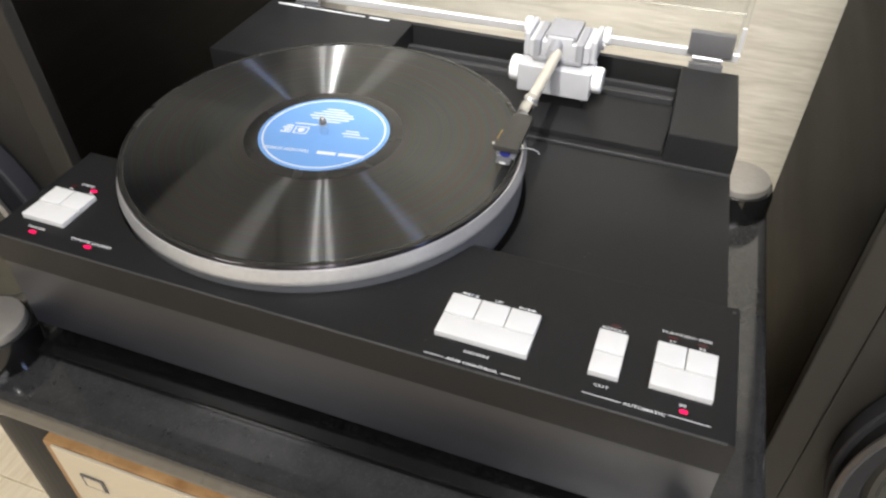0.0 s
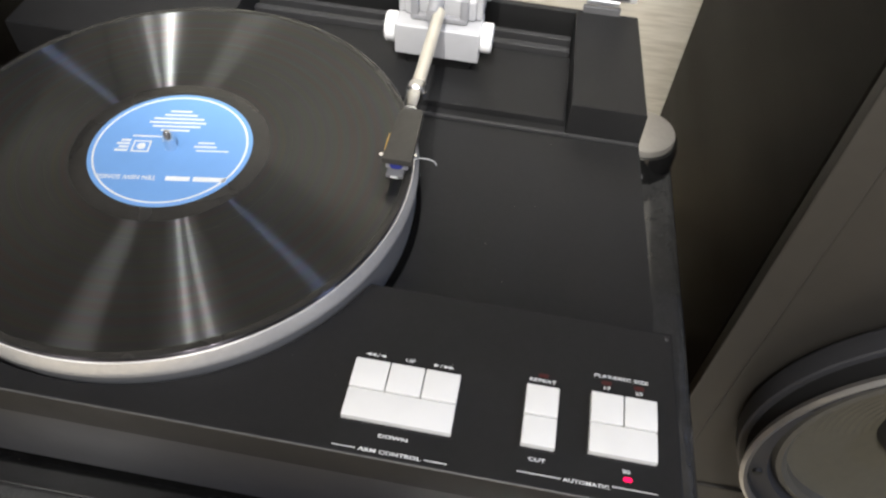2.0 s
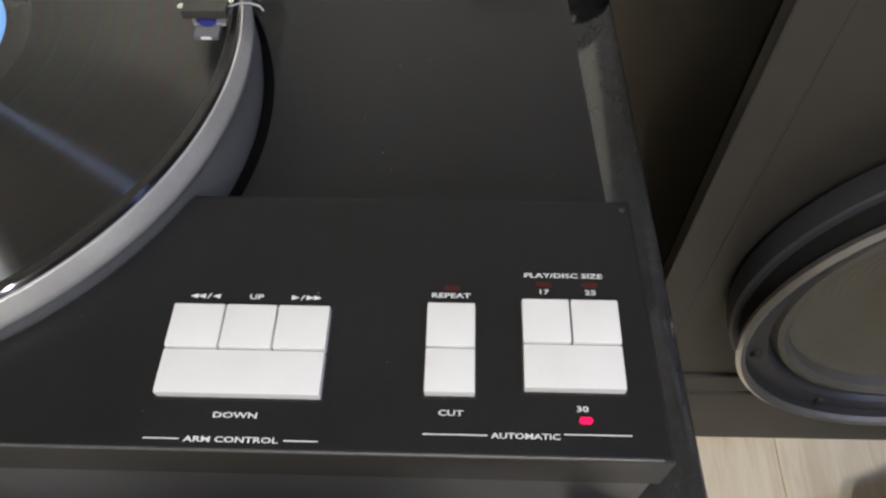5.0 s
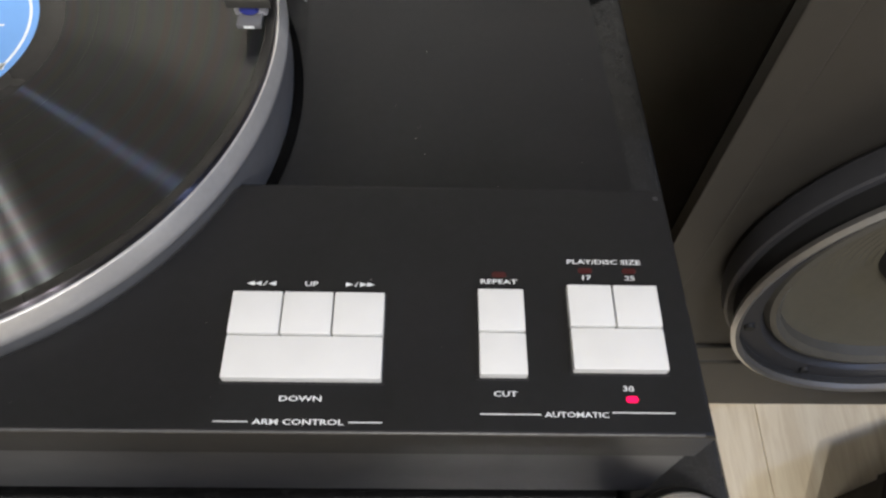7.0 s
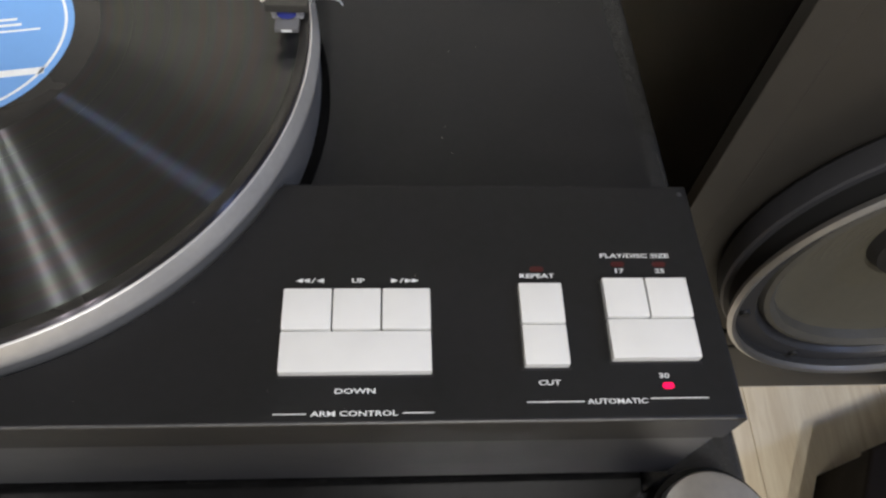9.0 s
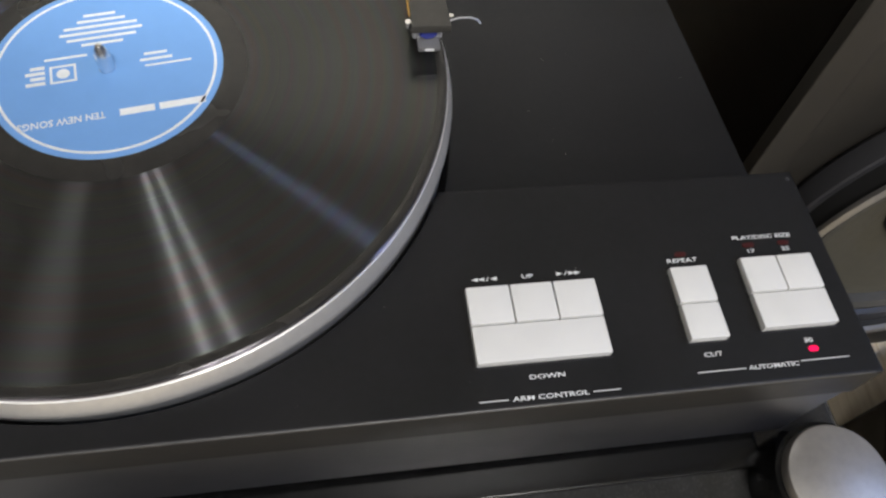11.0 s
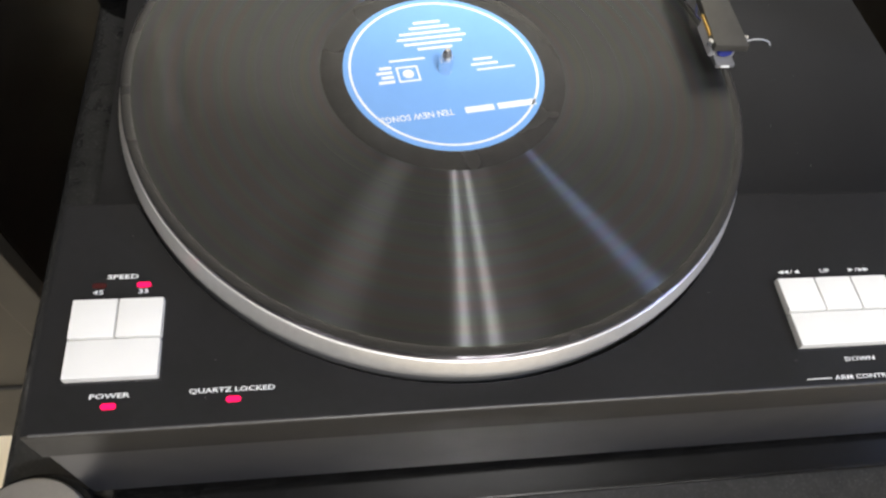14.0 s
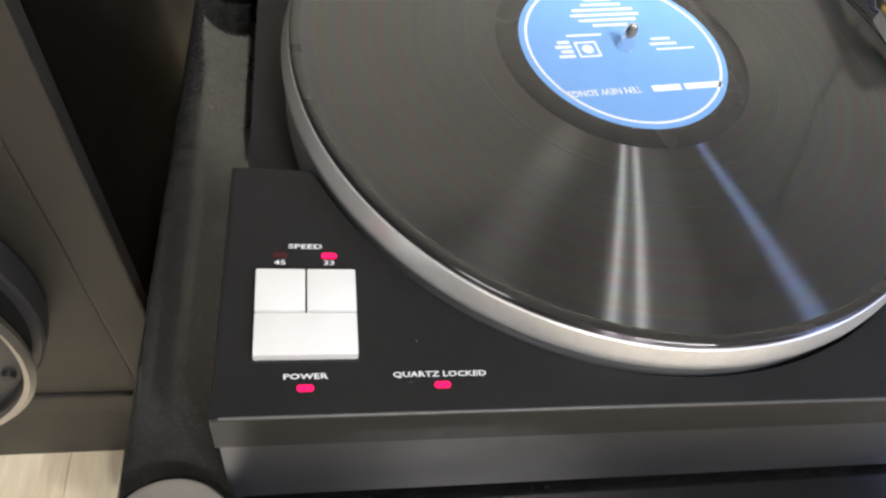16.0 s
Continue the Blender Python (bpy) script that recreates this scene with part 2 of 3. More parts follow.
# ---- mesh helpers ----
def link(name, bm, mat, parent=None, label="", smooth=False):
    me = bpy.data.meshes.new(name)
    bm.normal_update()
    bm.to_mesh(me)
    bm.free()
    for m in (mat if isinstance(mat, (list, tuple)) else [mat]):
        me.materials.append(m)
    if smooth:
        me.shade_smooth()
        me.set_sharp_from_angle(angle=radians(32))
        for f in me.polygons:
            if f.area > 0.0015:  # broad faces stay flat, only their rounded edges are smooth
                f.use_smooth = False
    o = new(name, me)
    if parent:
        o.parent = parent
    if label:
        o["label"] = label
    return o


def on(bm, m):
    bm.transform(m)
    return bm


def part(name, bm, mat, parent, label="", smooth=False):
    return link(name, bm, mat, parent, label, smooth)


def thing(name, label, category, at=(0, 0, 0), group="", kind=""):
    o = new(name)
    o.location = at
    return tagged(o, label, category, group, kind)


def bevel(bm, r, seg=2):
    if r > 0:
        bmesh.ops.bevel(bm, geom=bm.edges[:], offset=r, segments=seg, profile=0.6, affect="EDGES", clamp_overlap=True)
    return bm


def box(x0, x1, y0, y1, z0, z1, r=0.0, seg=2):
    bm = bmesh.new()
    bmesh.ops.create_cube(bm, size=1, matrix=Matrix.LocRotScale(((x0 + x1) / 2, (y0 + y1) / 2, (z0 + z1) / 2), None, (x1 - x0, y1 - y0, z1 - z0)))
    return bevel(bm, r, seg)


def prism(outline, z0, z1, r=0.0, seg=2):
    """An outline, counter-clockwise from above, drawn up from z0 to z1; r rounds the top rim."""
    bm = bmesh.new()
    lo = [bm.verts.new((x, y, z0)) for x, y in outline]
    hi = [bm.verts.new((x, y, z1)) for x, y in outline]
    k = len(lo)
    bm.faces.new(lo[::-1])
    top = bm.faces.new(hi)
    for i in range(k):
        bm.faces.new((lo[i], lo[(i + 1) % k], hi[(i + 1) % k], hi[i]))
    if r > 0:
        bmesh.ops.bevel(bm, geom=list(top.edges), offset=r, segments=seg, profile=0.6, affect="EDGES", clamp_overlap=True)
    return bm


def lathe(profile, seg=96, m=None, closed=False):
    """Turn a profile of (radius, height) about z."""
    bm = bmesh.new()
    rings = []
    for r, z in profile:
        rings.append([bm.verts.new((0, 0, z))] if r < 1e-6 else [bm.verts.new((r * math.cos(a), r * math.sin(a), z)) for a in (2 * math.pi * i / seg for i in range(seg))])
    pairs = list(zip(rings, rings[1:])) + ([(rings[-1], rings[0])] if closed else [])
    for a, b in pairs:
        for i in range(seg):
            j = (i + 1) % seg
            if len(a) == 1 and len(b) == 1:
                continue
            if len(a) == 1:
                bm.faces.new((a[0], b[i], b[j]))
            elif len(b) == 1:
                bm.faces.new((a[i], b[0], a[j]))
            else:
                bm.faces.new((a[i], b[i], b[j], a[j]))
    bmesh.ops.recalc_face_normals(bm, faces=bm.faces[:])
    if m:
        bm.transform(m)
    return bm


def tube(points, radius, seg=14):
    """A round bar along a line of points; radius may be one number or one a point."""
    rs = radius if isinstance(radius, (list, tuple)) else [radius] * len(points)
    bm = bmesh.new()
    pts = [Vector(p) for p in points]
    rings = []
    for i, p in enumerate(pts):
        d = (pts[min(i + 1, len(pts) - 1)] - pts[max(i - 1, 0)]).normalized()
        u = d.cross(Vector((0, 0, 1)) if abs(d.z) < 0.9 else Vector((0, 1, 0))).normalized()
        v = d.cross(u)
        rings.append([bm.verts.new(p + rs[i] * (math.cos(a) * u + math.sin(a) * v)) for a in (2 * math.pi * k / seg for k in range(seg))])
    for a, b in zip(rings, rings[1:]):
        for k in range(seg):
            bm.faces.new((a[k], a[(k + 1) % seg], b[(k + 1) % seg], b[k]))
    bm.faces.new(rings[0]), bm.faces.new(rings[-1])
    bmesh.ops.recalc_face_normals(bm, faces=bm.faces[:])
    return bm


def join(*bms):
    out = bmesh.new()
    for b in bms:
        me = bpy.data.meshes.new("tmp")
        b.to_mesh(me)
        out.from_mesh(me)
        b.free()
        bpy.data.meshes.remove(me)
    return out


def words(name, text, x, y, z, height, parent, width=1.35, mat=None, turn=0.0, align="CENTER"):
    """Flat printed letters that lie on a level surface; x, y is the middle of the line's foot."""
    cu = bpy.data.curves.new(name, "FONT")
    cu.body, cu.size, cu.align_x, cu.resolution_u = text, height / 0.7, align, 2
    cu.offset = 0.018 * cu.size
    tmp = bpy.data.objects.new(name, cu)
    scene.collection.objects.link(tmp)
    me = bpy.data.meshes.new_from_object(tmp.evaluated_get(bpy.context.evaluated_depsgraph_get()))
    bpy.data.objects.remove(tmp)
    me.transform(pose(x, y, z, 0, 0, turn) @ Matrix.Diagonal((width, 1, 1, 1)))
    me.materials.clear()
    me.materials.append(mat or INK)
    me.name = name
    o = new(name, me)
    o.parent = parent
    return o


def arc(r, a0, a1, k, cx=0.0, cy=0.0):
    return [(cx + r * math.cos(radians(a0 + (a1 - a0) * i / k)), cy + r * math.sin(radians(a0 + (a1 - a0) * i / k))) for i in range(k + 1)]


# ---- the room ----
X0, X1, Y0 = -2.6, 3.0, -3.4
tagged(link("wall_back", box(X0 - 0.1, X1 + 0.1, WALL_Y + 0.004, WALL_Y + 0.1, FLOOR, CEIL), DARKWALL), "plain wall behind the veneer panels", "wall", kind="structure")
tagged(link("wall_left", box(X0 - 0.1, X0, Y0, WALL_Y, FLOOR, CEIL), PAINT), "plain grey painted wall", "wall", kind="structure")
tagged(link("wall_right", box(X1, X1 + 0.1, Y0, WALL_Y, FLOOR, CEIL), PAINT), "plain grey painted wall", "wall", kind="structure")
tagged(link("wall_front", box(X0 - 0.1, X1 + 0.1, Y0 - 0.1, Y0, FLOOR, CEIL), PAINT), "plain grey painted wall", "wall", kind="structure")
tagged(link("ceiling", box(X0 - 0.1, X1 + 0.1, Y0 - 0.1, WALL_Y + 0.1, CEIL, CEIL + 0.1), CEILING), "plain white ceiling", "ceiling", kind="structure")
floor = tagged(link("floor", box(X0 - 0.1, X1 + 0.1, Y0 - 0.1, WALL_Y + 0.1, FLOOR - 0.1, FLOOR - 0.012), DARKWALL), "pale grained wooden plank floor", "floor", kind="structure")
for px, py, sx, sy, *_ in PANELS:
    t = thing("ceiling_light", "flat white ceiling light panel, lit", "ceiling light", (px, py, CEIL), "ceiling lights")
    part("frame", join(box(-sx / 2 - 0.03, sx / 2 + 0.03, -sy / 2 - 0.03, -sy / 2, -0.03, 0), box(-sx / 2 - 0.03, sx / 2 + 0.03, sy / 2, sy / 2 + 0.03, -0.03, 0),
                       box(-sx / 2 - 0.03, -sx / 2, -sy / 2, sy / 2, -0.03, 0), box(sx / 2, sx / 2 + 0.03, -sy / 2, sy / 2, -0.03, 0)), PAINT, t)
    part("diffuser", box(-sx / 2, sx / 2, -sy / 2, sy / 2, -0.02, -0.004), PANEL_GLOW, t)

for px, py, d, *_ in SPOTS:
    t = thing("downlight", "small round recessed ceiling downlight, lit", "downlight", (px, py, CEIL), "ceiling downlights")
    part("trim", lathe([(d / 2 + 0.002, -0.016), (d / 2 + 0.018, -0.012), (d / 2 + 0.020, 0), (d / 2 + 0.002, 0)], 40, None, True), PAINT, t, smooth=True)
    part("lens", lathe([(0, -0.010), (d / 2, -0.010), (d / 2, -0.004), (0, -0.004)], 40), PANEL_GLOW, t)

t = thing("track_spotlight", "black ceiling spotlight turned towards the wall", "spotlight", (WASH.x, WASH.y, CEIL))
part("stem", lathe([(0, 0), (0.012, 0), (0.012, -0.11), (0, -0.11)], 20), RUBBER, t)
part("lamp_head", on(lathe([(0.034, -0.005), (0.036, 0.0), (0.036, 0.11), (0.030, 0.12), (0, 0.12), (0, 0.115), (0.031, 0.10), (0.031, 0.0)], 32), Matrix.Translation((0, 0, WASH.z - CEIL)) @ look((0, 0, 0), AIM - WASH)), RUBBER, t, smooth=True)

# ---- rack: granite shelf on four capped posts ----
SH, SX0, SX1, SY0, SY1 = -0.124, -0.2245, 0.3615, -0.2245, 0.245
rack = thing("audio_rack", "black granite audio rack with metal-capped corner posts", "rack", (0.07, 0.0, FLOOR))
back = Matrix.Translation((-0.07, 0, -FLOOR))


def rim_slab(z0, z1, inset=0.0, r=0.009):
    """A slab with a rounded nose all round, a little narrower at the back."""
    bm = prism([(SX0 + inset, SY0), (SX1 + 0.002 - inset, SY0), (SX1 - 0.017 - inset, SY1), (SX0 + 0.010 + inset, SY1)], z0, z1)
    return bevel(bm, r, 5)


part("shelf", on(rim_slab(SH - 0.030, SH), back), GRANITE, rack, "polished black granite shelf", True)
part("shelf", on(rim_slab(-0.455, -0.43, 0.02), back), GRANITE, rack, "polished black granite shelf", True)
CAPS = [(-0.1940, -0.187), (0.3275, -0.196), (0.3145, 0.186), (-0.187, 0.195)]
for cx, cy in CAPS:
    at = back @ Matrix.Translation((cx, cy, 0))
    p = part("post", lathe([(0, FLOOR), (0.0295, FLOOR), (0.0295, SH - 0.031), (0, SH - 0.031)], 40, at), BLACK_DEEP, rack, smooth=True)
    part("collar", lathe([(0.0, SH), (0.0312, SH), (0.0312, SH + 0.018), (0.0290, SH + 0.026), (0.0, SH + 0.026)], 48, at), COLLAR, p, "glossy black collar", smooth=True)
    part("cap", lathe([(0, SH + 0.0262), (0.0262, SH + 0.0262), (0.0262, SH + 0.031), (0.0255, SH + 0.0325), (0.0242, SH + 0.033), (0, SH + 0.033)], 64, at), SILVER_CAP, p, "brushed silver cap", smooth=True)

slab = tagged(link("granite_slab", box(-0.167, 0.3055, -0.182, 0.20, SH, SH + 0.006, 0.001), GRANITE_RAW), "speckled black granite slab under the turntable", "slab")

# ---- amplifier under the shelf ----
amp = thing("amplifier", "champagne-faced amplifier in a wooden case on the lower shelf", "amplifier", (0.07, 0.0, -0.43))
am = Matrix.Translation((-0.07, 0, 0.43))
part("case", on(box(-0.1555, 0.2955, -0.2190, 0.17, -0.425, -0.1795, 0.003), am), WOODSIDE, amp, "brown wooden case", True)
part("faceplate", on(box(-0.1440, 0.2840, -0.2215, -0.2192, -0.421, -0.1785, 0.0008), am), CHAMP, amp, "champagne metal faceplate", True)
for i in range(4):
    x = -0.126 + 0.09 * i
    b = part("button_bezel", on(box(x, x + 0.022, -0.2225, -0.2216, -0.2225, -0.2055, 0.0004), am), RING_GREY, amp)
    part("push_button", on(box(x + 0.003, x + 0.019, -0.2229, -0.2226, -0.2200, -0.2080), am), CHAMP, b)
for x in (-0.14, 0.28):
    for y in (-0.14, 0.17):
        part("foot", lathe([(0, -0.43), (0.015, -0.43), (0.017, -0.4252), (0, -0.4252)], 24, am @ Matrix.Translation((x, y, 0))), RUBBER, amp)

# ---- loudspeakers ----
def loudspeaker(x0, x1, yf, yb, top, wx, wz, wr, side, rake, seam, toe, label):
    s = thing("loudspeaker", label, "loudspeaker", ((x0 + x1) / 2, (yf + yb) / 2, FLOOR), "pair of loudspeakers")
    m = Matrix.Translation((-(x0 + x1) / 2, -(yf + yb) / 2, -FLOOR))
    lean = Matrix(((1, 0, side, -side * 0.1), (0, 1, rake, -rake * FLOOR), (0, 0, 1, 0), (0, 0, 0, 1)))  # the front may lean back a little
    m = m @ lean
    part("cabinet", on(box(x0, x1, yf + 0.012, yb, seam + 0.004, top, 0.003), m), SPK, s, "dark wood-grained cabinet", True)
    part("base", on(box(x0, x1, yf + toe, yb, FLOOR, seam, 0.003), m), SPK_FRONT, s, smooth=True)
    part("baffle", on(box(x0 + 0.028, x1 - 0.028, yf + 0.003, yf + 0.0118, seam + 0.032, top - 0.028, 0.001), m), SPK_FRONT, s, "dark grey lacquered baffle")
    for a, b in ((x0, x0 + 0.0268), (x1 - 0.0268, x1)):
        part("edge_strip", on(box(a, b, yf, yf + 0.0118, seam + 0.004, top, 0.002), m), SPK_FRONT, s, smooth=True)
    part("edge_strip", on(box(x0 + 0.028, x1 - 0.028, yf, yf + 0.0118, seam + 0.004, seam + 0.0308, 0.002), m), SPK_FRONT, s, smooth=True)
    face = m @ Matrix.Translation((wx, 0, wz)) @ pose(0, 0, 0, 90, 0, 0)
    f = -(yf + 0.0028)
    w = part("woofer", lathe([(wr - 0.006, f), (wr - 0.001, f + 0.005), (wr + 0.0005, f + 0.012), (wr + 0.0005, f + 0.022), (wr - 0.001, f + 0.0235), (wr - 0.007, f + 0.0235), (wr - 0.0160, f)], 96, face), RING_GREY, s, "grey rounded woofer frame", True)
    part("gasket", lathe([(wr - 0.0058, f + 0.0236), (wr - 0.0052, f + 0.030), (wr - 0.0042, f + 0.041), (wr - 0.0075, f + 0.041), (wr - 0.0090, f + 0.0236)], 96, face), RUBBER, w, "black recessed gasket", True)
    part("trim_ring", lathe([(wr - 0.001, f + 0.0402), (wr, f + 0.044), (wr - 0.003, f + 0.0465), (wr - 0.006, f + 0.0452), (wr - 0.0065, f + 0.036), (wr - 0.003, f + 0.0402)], 96, face), RING, w, "bright metal trim ring", True)
    part("inner_frame", lathe([(wr - 0.0068, f + 0.034), (wr - 0.007, f + 0.036), (wr - 0.022, f + 0.036), (wr - 0.025, f + 0.030), (wr - 0.0255, f + 0.020), (wr - 0.0068, f + 0.030)], 96, face), FRAME, w, smooth=True)
    part("surround", lathe([(wr - 0.0257, f + 0.028), (wr - 0.029, f + 0.033), (wr - 0.033, f + 0.034), (wr - 0.037, f + 0.030), (wr - 0.038, f + 0.022)], 96, face), SURROUND, w, smooth=True)
    prof = [(wr - 0.038, f + 0.022)]
    for i in range(1, 22):
        r = (wr - 0.038) + (0.045 - (wr - 0.038)) * i / 21
        prof.append((r, f + 0.022 - 0.018 * (i / 21) ** 0.8 + (0.0005 if i % 2 else -0.0005)))
    part("cone", lathe(prof, 96, face), CONE, w, "ribbed pale grey paper cone", True)
    part("dust_cap", lathe([(0.0448, f + 0.004), (0.040, f + 0.013), (0.026, f + 0.020), (0, f + 0.023)], 64, face), RUBBER, w, smooth=True)
    for k in range(8):
        a = radians(22.5 + 45 * k)
        part("bolt", lathe([(0, f + 0.039), (0.0035, f + 0.039), (0.004, f + 0.0362), (0, f + 0.0362)], 12, face @ Matrix.Translation(((wr - 0.0145) * math.cos(a), (wr - 0.0145) * math.sin(a), 0))), BLACK_DEEP, w)
    for k in (-1, 1):
        tw = part("driver", lathe([(0.05, f), (0.05, f + 0.008), (0.044, f + 0.010), (0.030, f + 0.006), (0.014, f + 0.012), (0, f + 0.014)], 48, m @ Matrix.Translation((wx + 0.07 * k, 0, top - 0.13)) @ pose(0, 0, 0, 90, 0, 0)), RING_GREY, s, smooth=True)
    return s


loudspeaker(0.399, 0.759, 0.003, 0.45, 0.18, 0.594, -0.215, 0.152, 0.04, 0.065, -0.405, 0.0, "dark floor loudspeaker with bright-ringed woofer beside the rack")
loudspeaker(-0.610, -0.250, -0.030, 0.42, 0.18, -0.4485, -0.152, 0.153, -0.05, 0.0, -0.352, 0.022, "dark floor loudspeaker with grained side beside the rack")

# ---- low plinth on the floor ----
BOXWOOD = material("dark_brown_plinth_veneer", (0.0065, 0.0046, 0.0033), 0.6, 0, 0.3, 40, 0.15, 400, stretch=(1, 8, 8), spec=0.08)
plinth = thing("floor_plinth", "low dark brown wooden plinth on the floor before a loudspeaker", "plinth", (0.604, -0.088, FLOOR))
plan = [(0, 0), (-0.115, -0.240), (0.250, -0.240), (0.250, 0.089)]
part("body", prism([(x * 0.985 + 0.002, y * 0.985 - 0.002) for x, y in plan], 0, 0.088), BOXWOOD, plinth)
part("top", prism(plan, 0.0885, 0.105, 0.003, 2), BOXWOOD, plinth, "", True)

# ---- turntable ----
PX0, PX1, PY0, STEP = -0.174, 0.3175, -0.1665, -0.0640
TOP, DECK, BOT = -0.0185, -0.047, -0.1095
RX0, RX1, BX0, BY0, BY1 = -0.168, 0.3045, -0.186, 0.119, 0.240


def side(y):
    """The plinth's flank, which draws in slightly towards the back."""
    return 0.3108 - 0.0665 * (y + 0.04)


tt = thing("turntable", "black linear-tracking turntable with white buttons, record playing", "turntable", (0.07, 0.0, SH + 0.006))
tm = Matrix.Translation((-0.07, 0, -(SH + 0.006)))
LEVEL = Matrix(((1, 0, 0, 0), (0, 1, 0, 0), (-0.0115, 0, 1, 0.0115 * 0.085), (0, 0, 0, 1)))  # the plinth stands a trace out of level


def tpart(name, bm, mat, parent=None, label="", smooth=False):
    level = name not in ("platter", "spindle", "well_shade") and parent is None
    return part(name, on(bm, tm @ LEVEL if level else tm), mat, parent or tt, label, smooth)


HOLE = 0.1556
a0 = math.degrees(math.asin(STEP / HOLE))
notch = arc(HOLE, a0, -180 - a0, 72)
panel_outline = [(PX0, PY0), (PX1 + 0.001, PY0), (PX1 - 0.0035, STEP)] + notch + [(PX0 + 0.002, STEP)]
tpart("front_panel", prism(panel_outline, -0.0445, TOP, 0.0016, 2), BLACK, None, "satin black control panel", True)
# thin bar, paler than the panel, along its front edge
tpart("front_lip", tube([(PX0 + 0.003, PY0 + 0.0006, TOP - 0.0007), (PX1 - 0.003, PY0 + 0.0006, TOP - 0.0007)], 0.0007, 8), LIP)
# front of the plinth, leaning in a little towards its foot
bm = bmesh.new()
prof = [(PY0 + 0.0004, -0.0447), (PY0 + 0.0006, BOT + 0.002), (PY0 + 0.003, BOT), (STEP - 0.001, BOT), (STEP - 0.001, -0.0447)]
for x in (PX0 + 0.001, PX1 - 0.001):
    for y, z in prof:
        bm.verts.new((x, y, z))
bm.verts.ensure_lookup_table()
k = len(prof)
bm.faces.new([bm.verts[i] for i in range(k)])
bm.faces.new([bm.verts[k + i] for i in range(k)][::-1])
for i in range(k):
    j = (i + 1) % k
    bm.faces.new((bm.verts[i], bm.verts[k + i], bm.verts[k + j], bm.verts[j]))
bmesh.ops.recalc_face_normals(bm, faces=bm.faces[:])
bmesh.ops.bevel(bm, geom=[e for e in bm.edges if abs(e.verts[0].co.x - e.verts[1].co.x) < 1e-6 and min(e.verts[0].co.y, e.verts[1].co.y) < PY0 + 0.011], offset=0.0012, segments=2, affect="EDGES")
tpart("plinth", bm, SKIRT, None, "satin black plinth", True)
tpart("plinth", prism([(RX0, STEP - 0.0008), (side(STEP), STEP - 0.0008), (side(BY1), BY1 - 0.002), (RX0, BY1 - 0.002)], BOT, -0.0487), BLACK)
tpart("deck", prism([(RX0, STEP + 0.0005), (side(STEP), STEP + 0.0005), (side(BY0 + 0.02), BY0 + 0.02), (RX0, BY0 + 0.02)], -0.0485, DECK, 0.0), BLACK, None, "recessed satin black deck")
# flat ring on the deck, its black standing in for gap and shadow
tpart("well_shade", lathe([(0.1490, DECK + 0.0002), (0.1563, DECK + 0.0002), (0.1563, DECK + 0.0008), (0.1490, DECK + 0.0008)], 128, None, True), VOID, None, "black ring painted as the shaded gap round the platter")
tpart("deck_trim", box(-0.02, side(BY0) - 0.0005, BY0 - 0.0035, BY0 - 0.0005, DECK, DECK + 0.0026, 0.0008), LIP_DARK)
# rear housing: two end blocks and a slot for the arm carriage
SLX0, SLX1 = -0.0235, 0.2455
c0 = math.degrees(math.asin(BY0 / 0.1568))
rear_left = [(BX0, BY0)] + [(-x, y) for x, y in arc(0.1568, c0, 90, 24) if -x < SLX0 - 0.001] + [(SLX0, math.sqrt(0.1568 ** 2 - SLX0 ** 2)), (SLX0, BY1), (BX0, BY1)]
tpart("rear_housing", prism(rear_left, DECK + 0.0002, TOP, 0.0016, 2), BLACK, None, "", True)
tpart("rear_housing", prism([(SLX1, BY0), (side(BY0), BY0), (side(BY1), BY1), (SLX1 - 0.004, BY1)], DECK + 0.0002, TOP, 0.0016, 2), BLACK, None, "", True)
tpart("slot_back", box(SLX0, SLX1, BY1 - 0.006, BY1, DECK + 0.0002, TOP, 0.001), BLACK_DEEP)
c1 = math.degrees(math.asin(0.1275 / 0.1568))
plate = arc(0.1568, math.degrees(math.acos(SLX0 / 0.1568)), c1, 30)
tpart("slot_plate", prism([(SLX1 - 0.002, 0.1275), (SLX1 - 0.002, 0.205), (SLX0 + 0.001, 0.205)] + plate[:-1] + [plate[-1]], DECK + 0.0003, -0.0415, 0.001, 2), BLACK, None, "", True)
tpart("rear_rail", box(SLX0 + 0.001, SLX1 - 0.004, 0.2055, 0.2125, DECK + 0.0003, -0.0365, 0.0010), LIP_DARK)
tpart("rear_rail", box(SLX0 + 0.001, SLX1 - 0.004, 0.218, 0.2235, DECK + 0.0003, -0.034, 0.0010), LIP_DARK)
for x in (-0.13, 0.27):
    for y in (-0.11, 0.19):
        tpart("foot", lathe([(0, SH + 0.006), (0.016, SH + 0.006), (0.018, SH + 0.010), (0.018, BOT - 0.0003), (0, BOT - 0.0003)], 32, Matrix.Translation((x, y, 0))), RUBBER, None, "", True)
# platter
platter = tpart("platter", lathe([(0.006, -0.0146), (0.1530, -0.0146), (0.1528, -0.038), (0.1515, -0.0458), (0.006, -0.0458)], 160), ALU_DARK, None, "grey cast aluminium platter", True)
part("platter_rim", on(lathe([(0.006, -0.0035), (0.1514, -0.0035), (0.1519, -0.0038), (0.1541, -0.0098), (0.1545, -0.0114), (0.1545, -0.0135), (0.1540, -0.0144), (0.006, -0.0144)], 160), tm), ALU, platter, "bright turned aluminium rim", True)
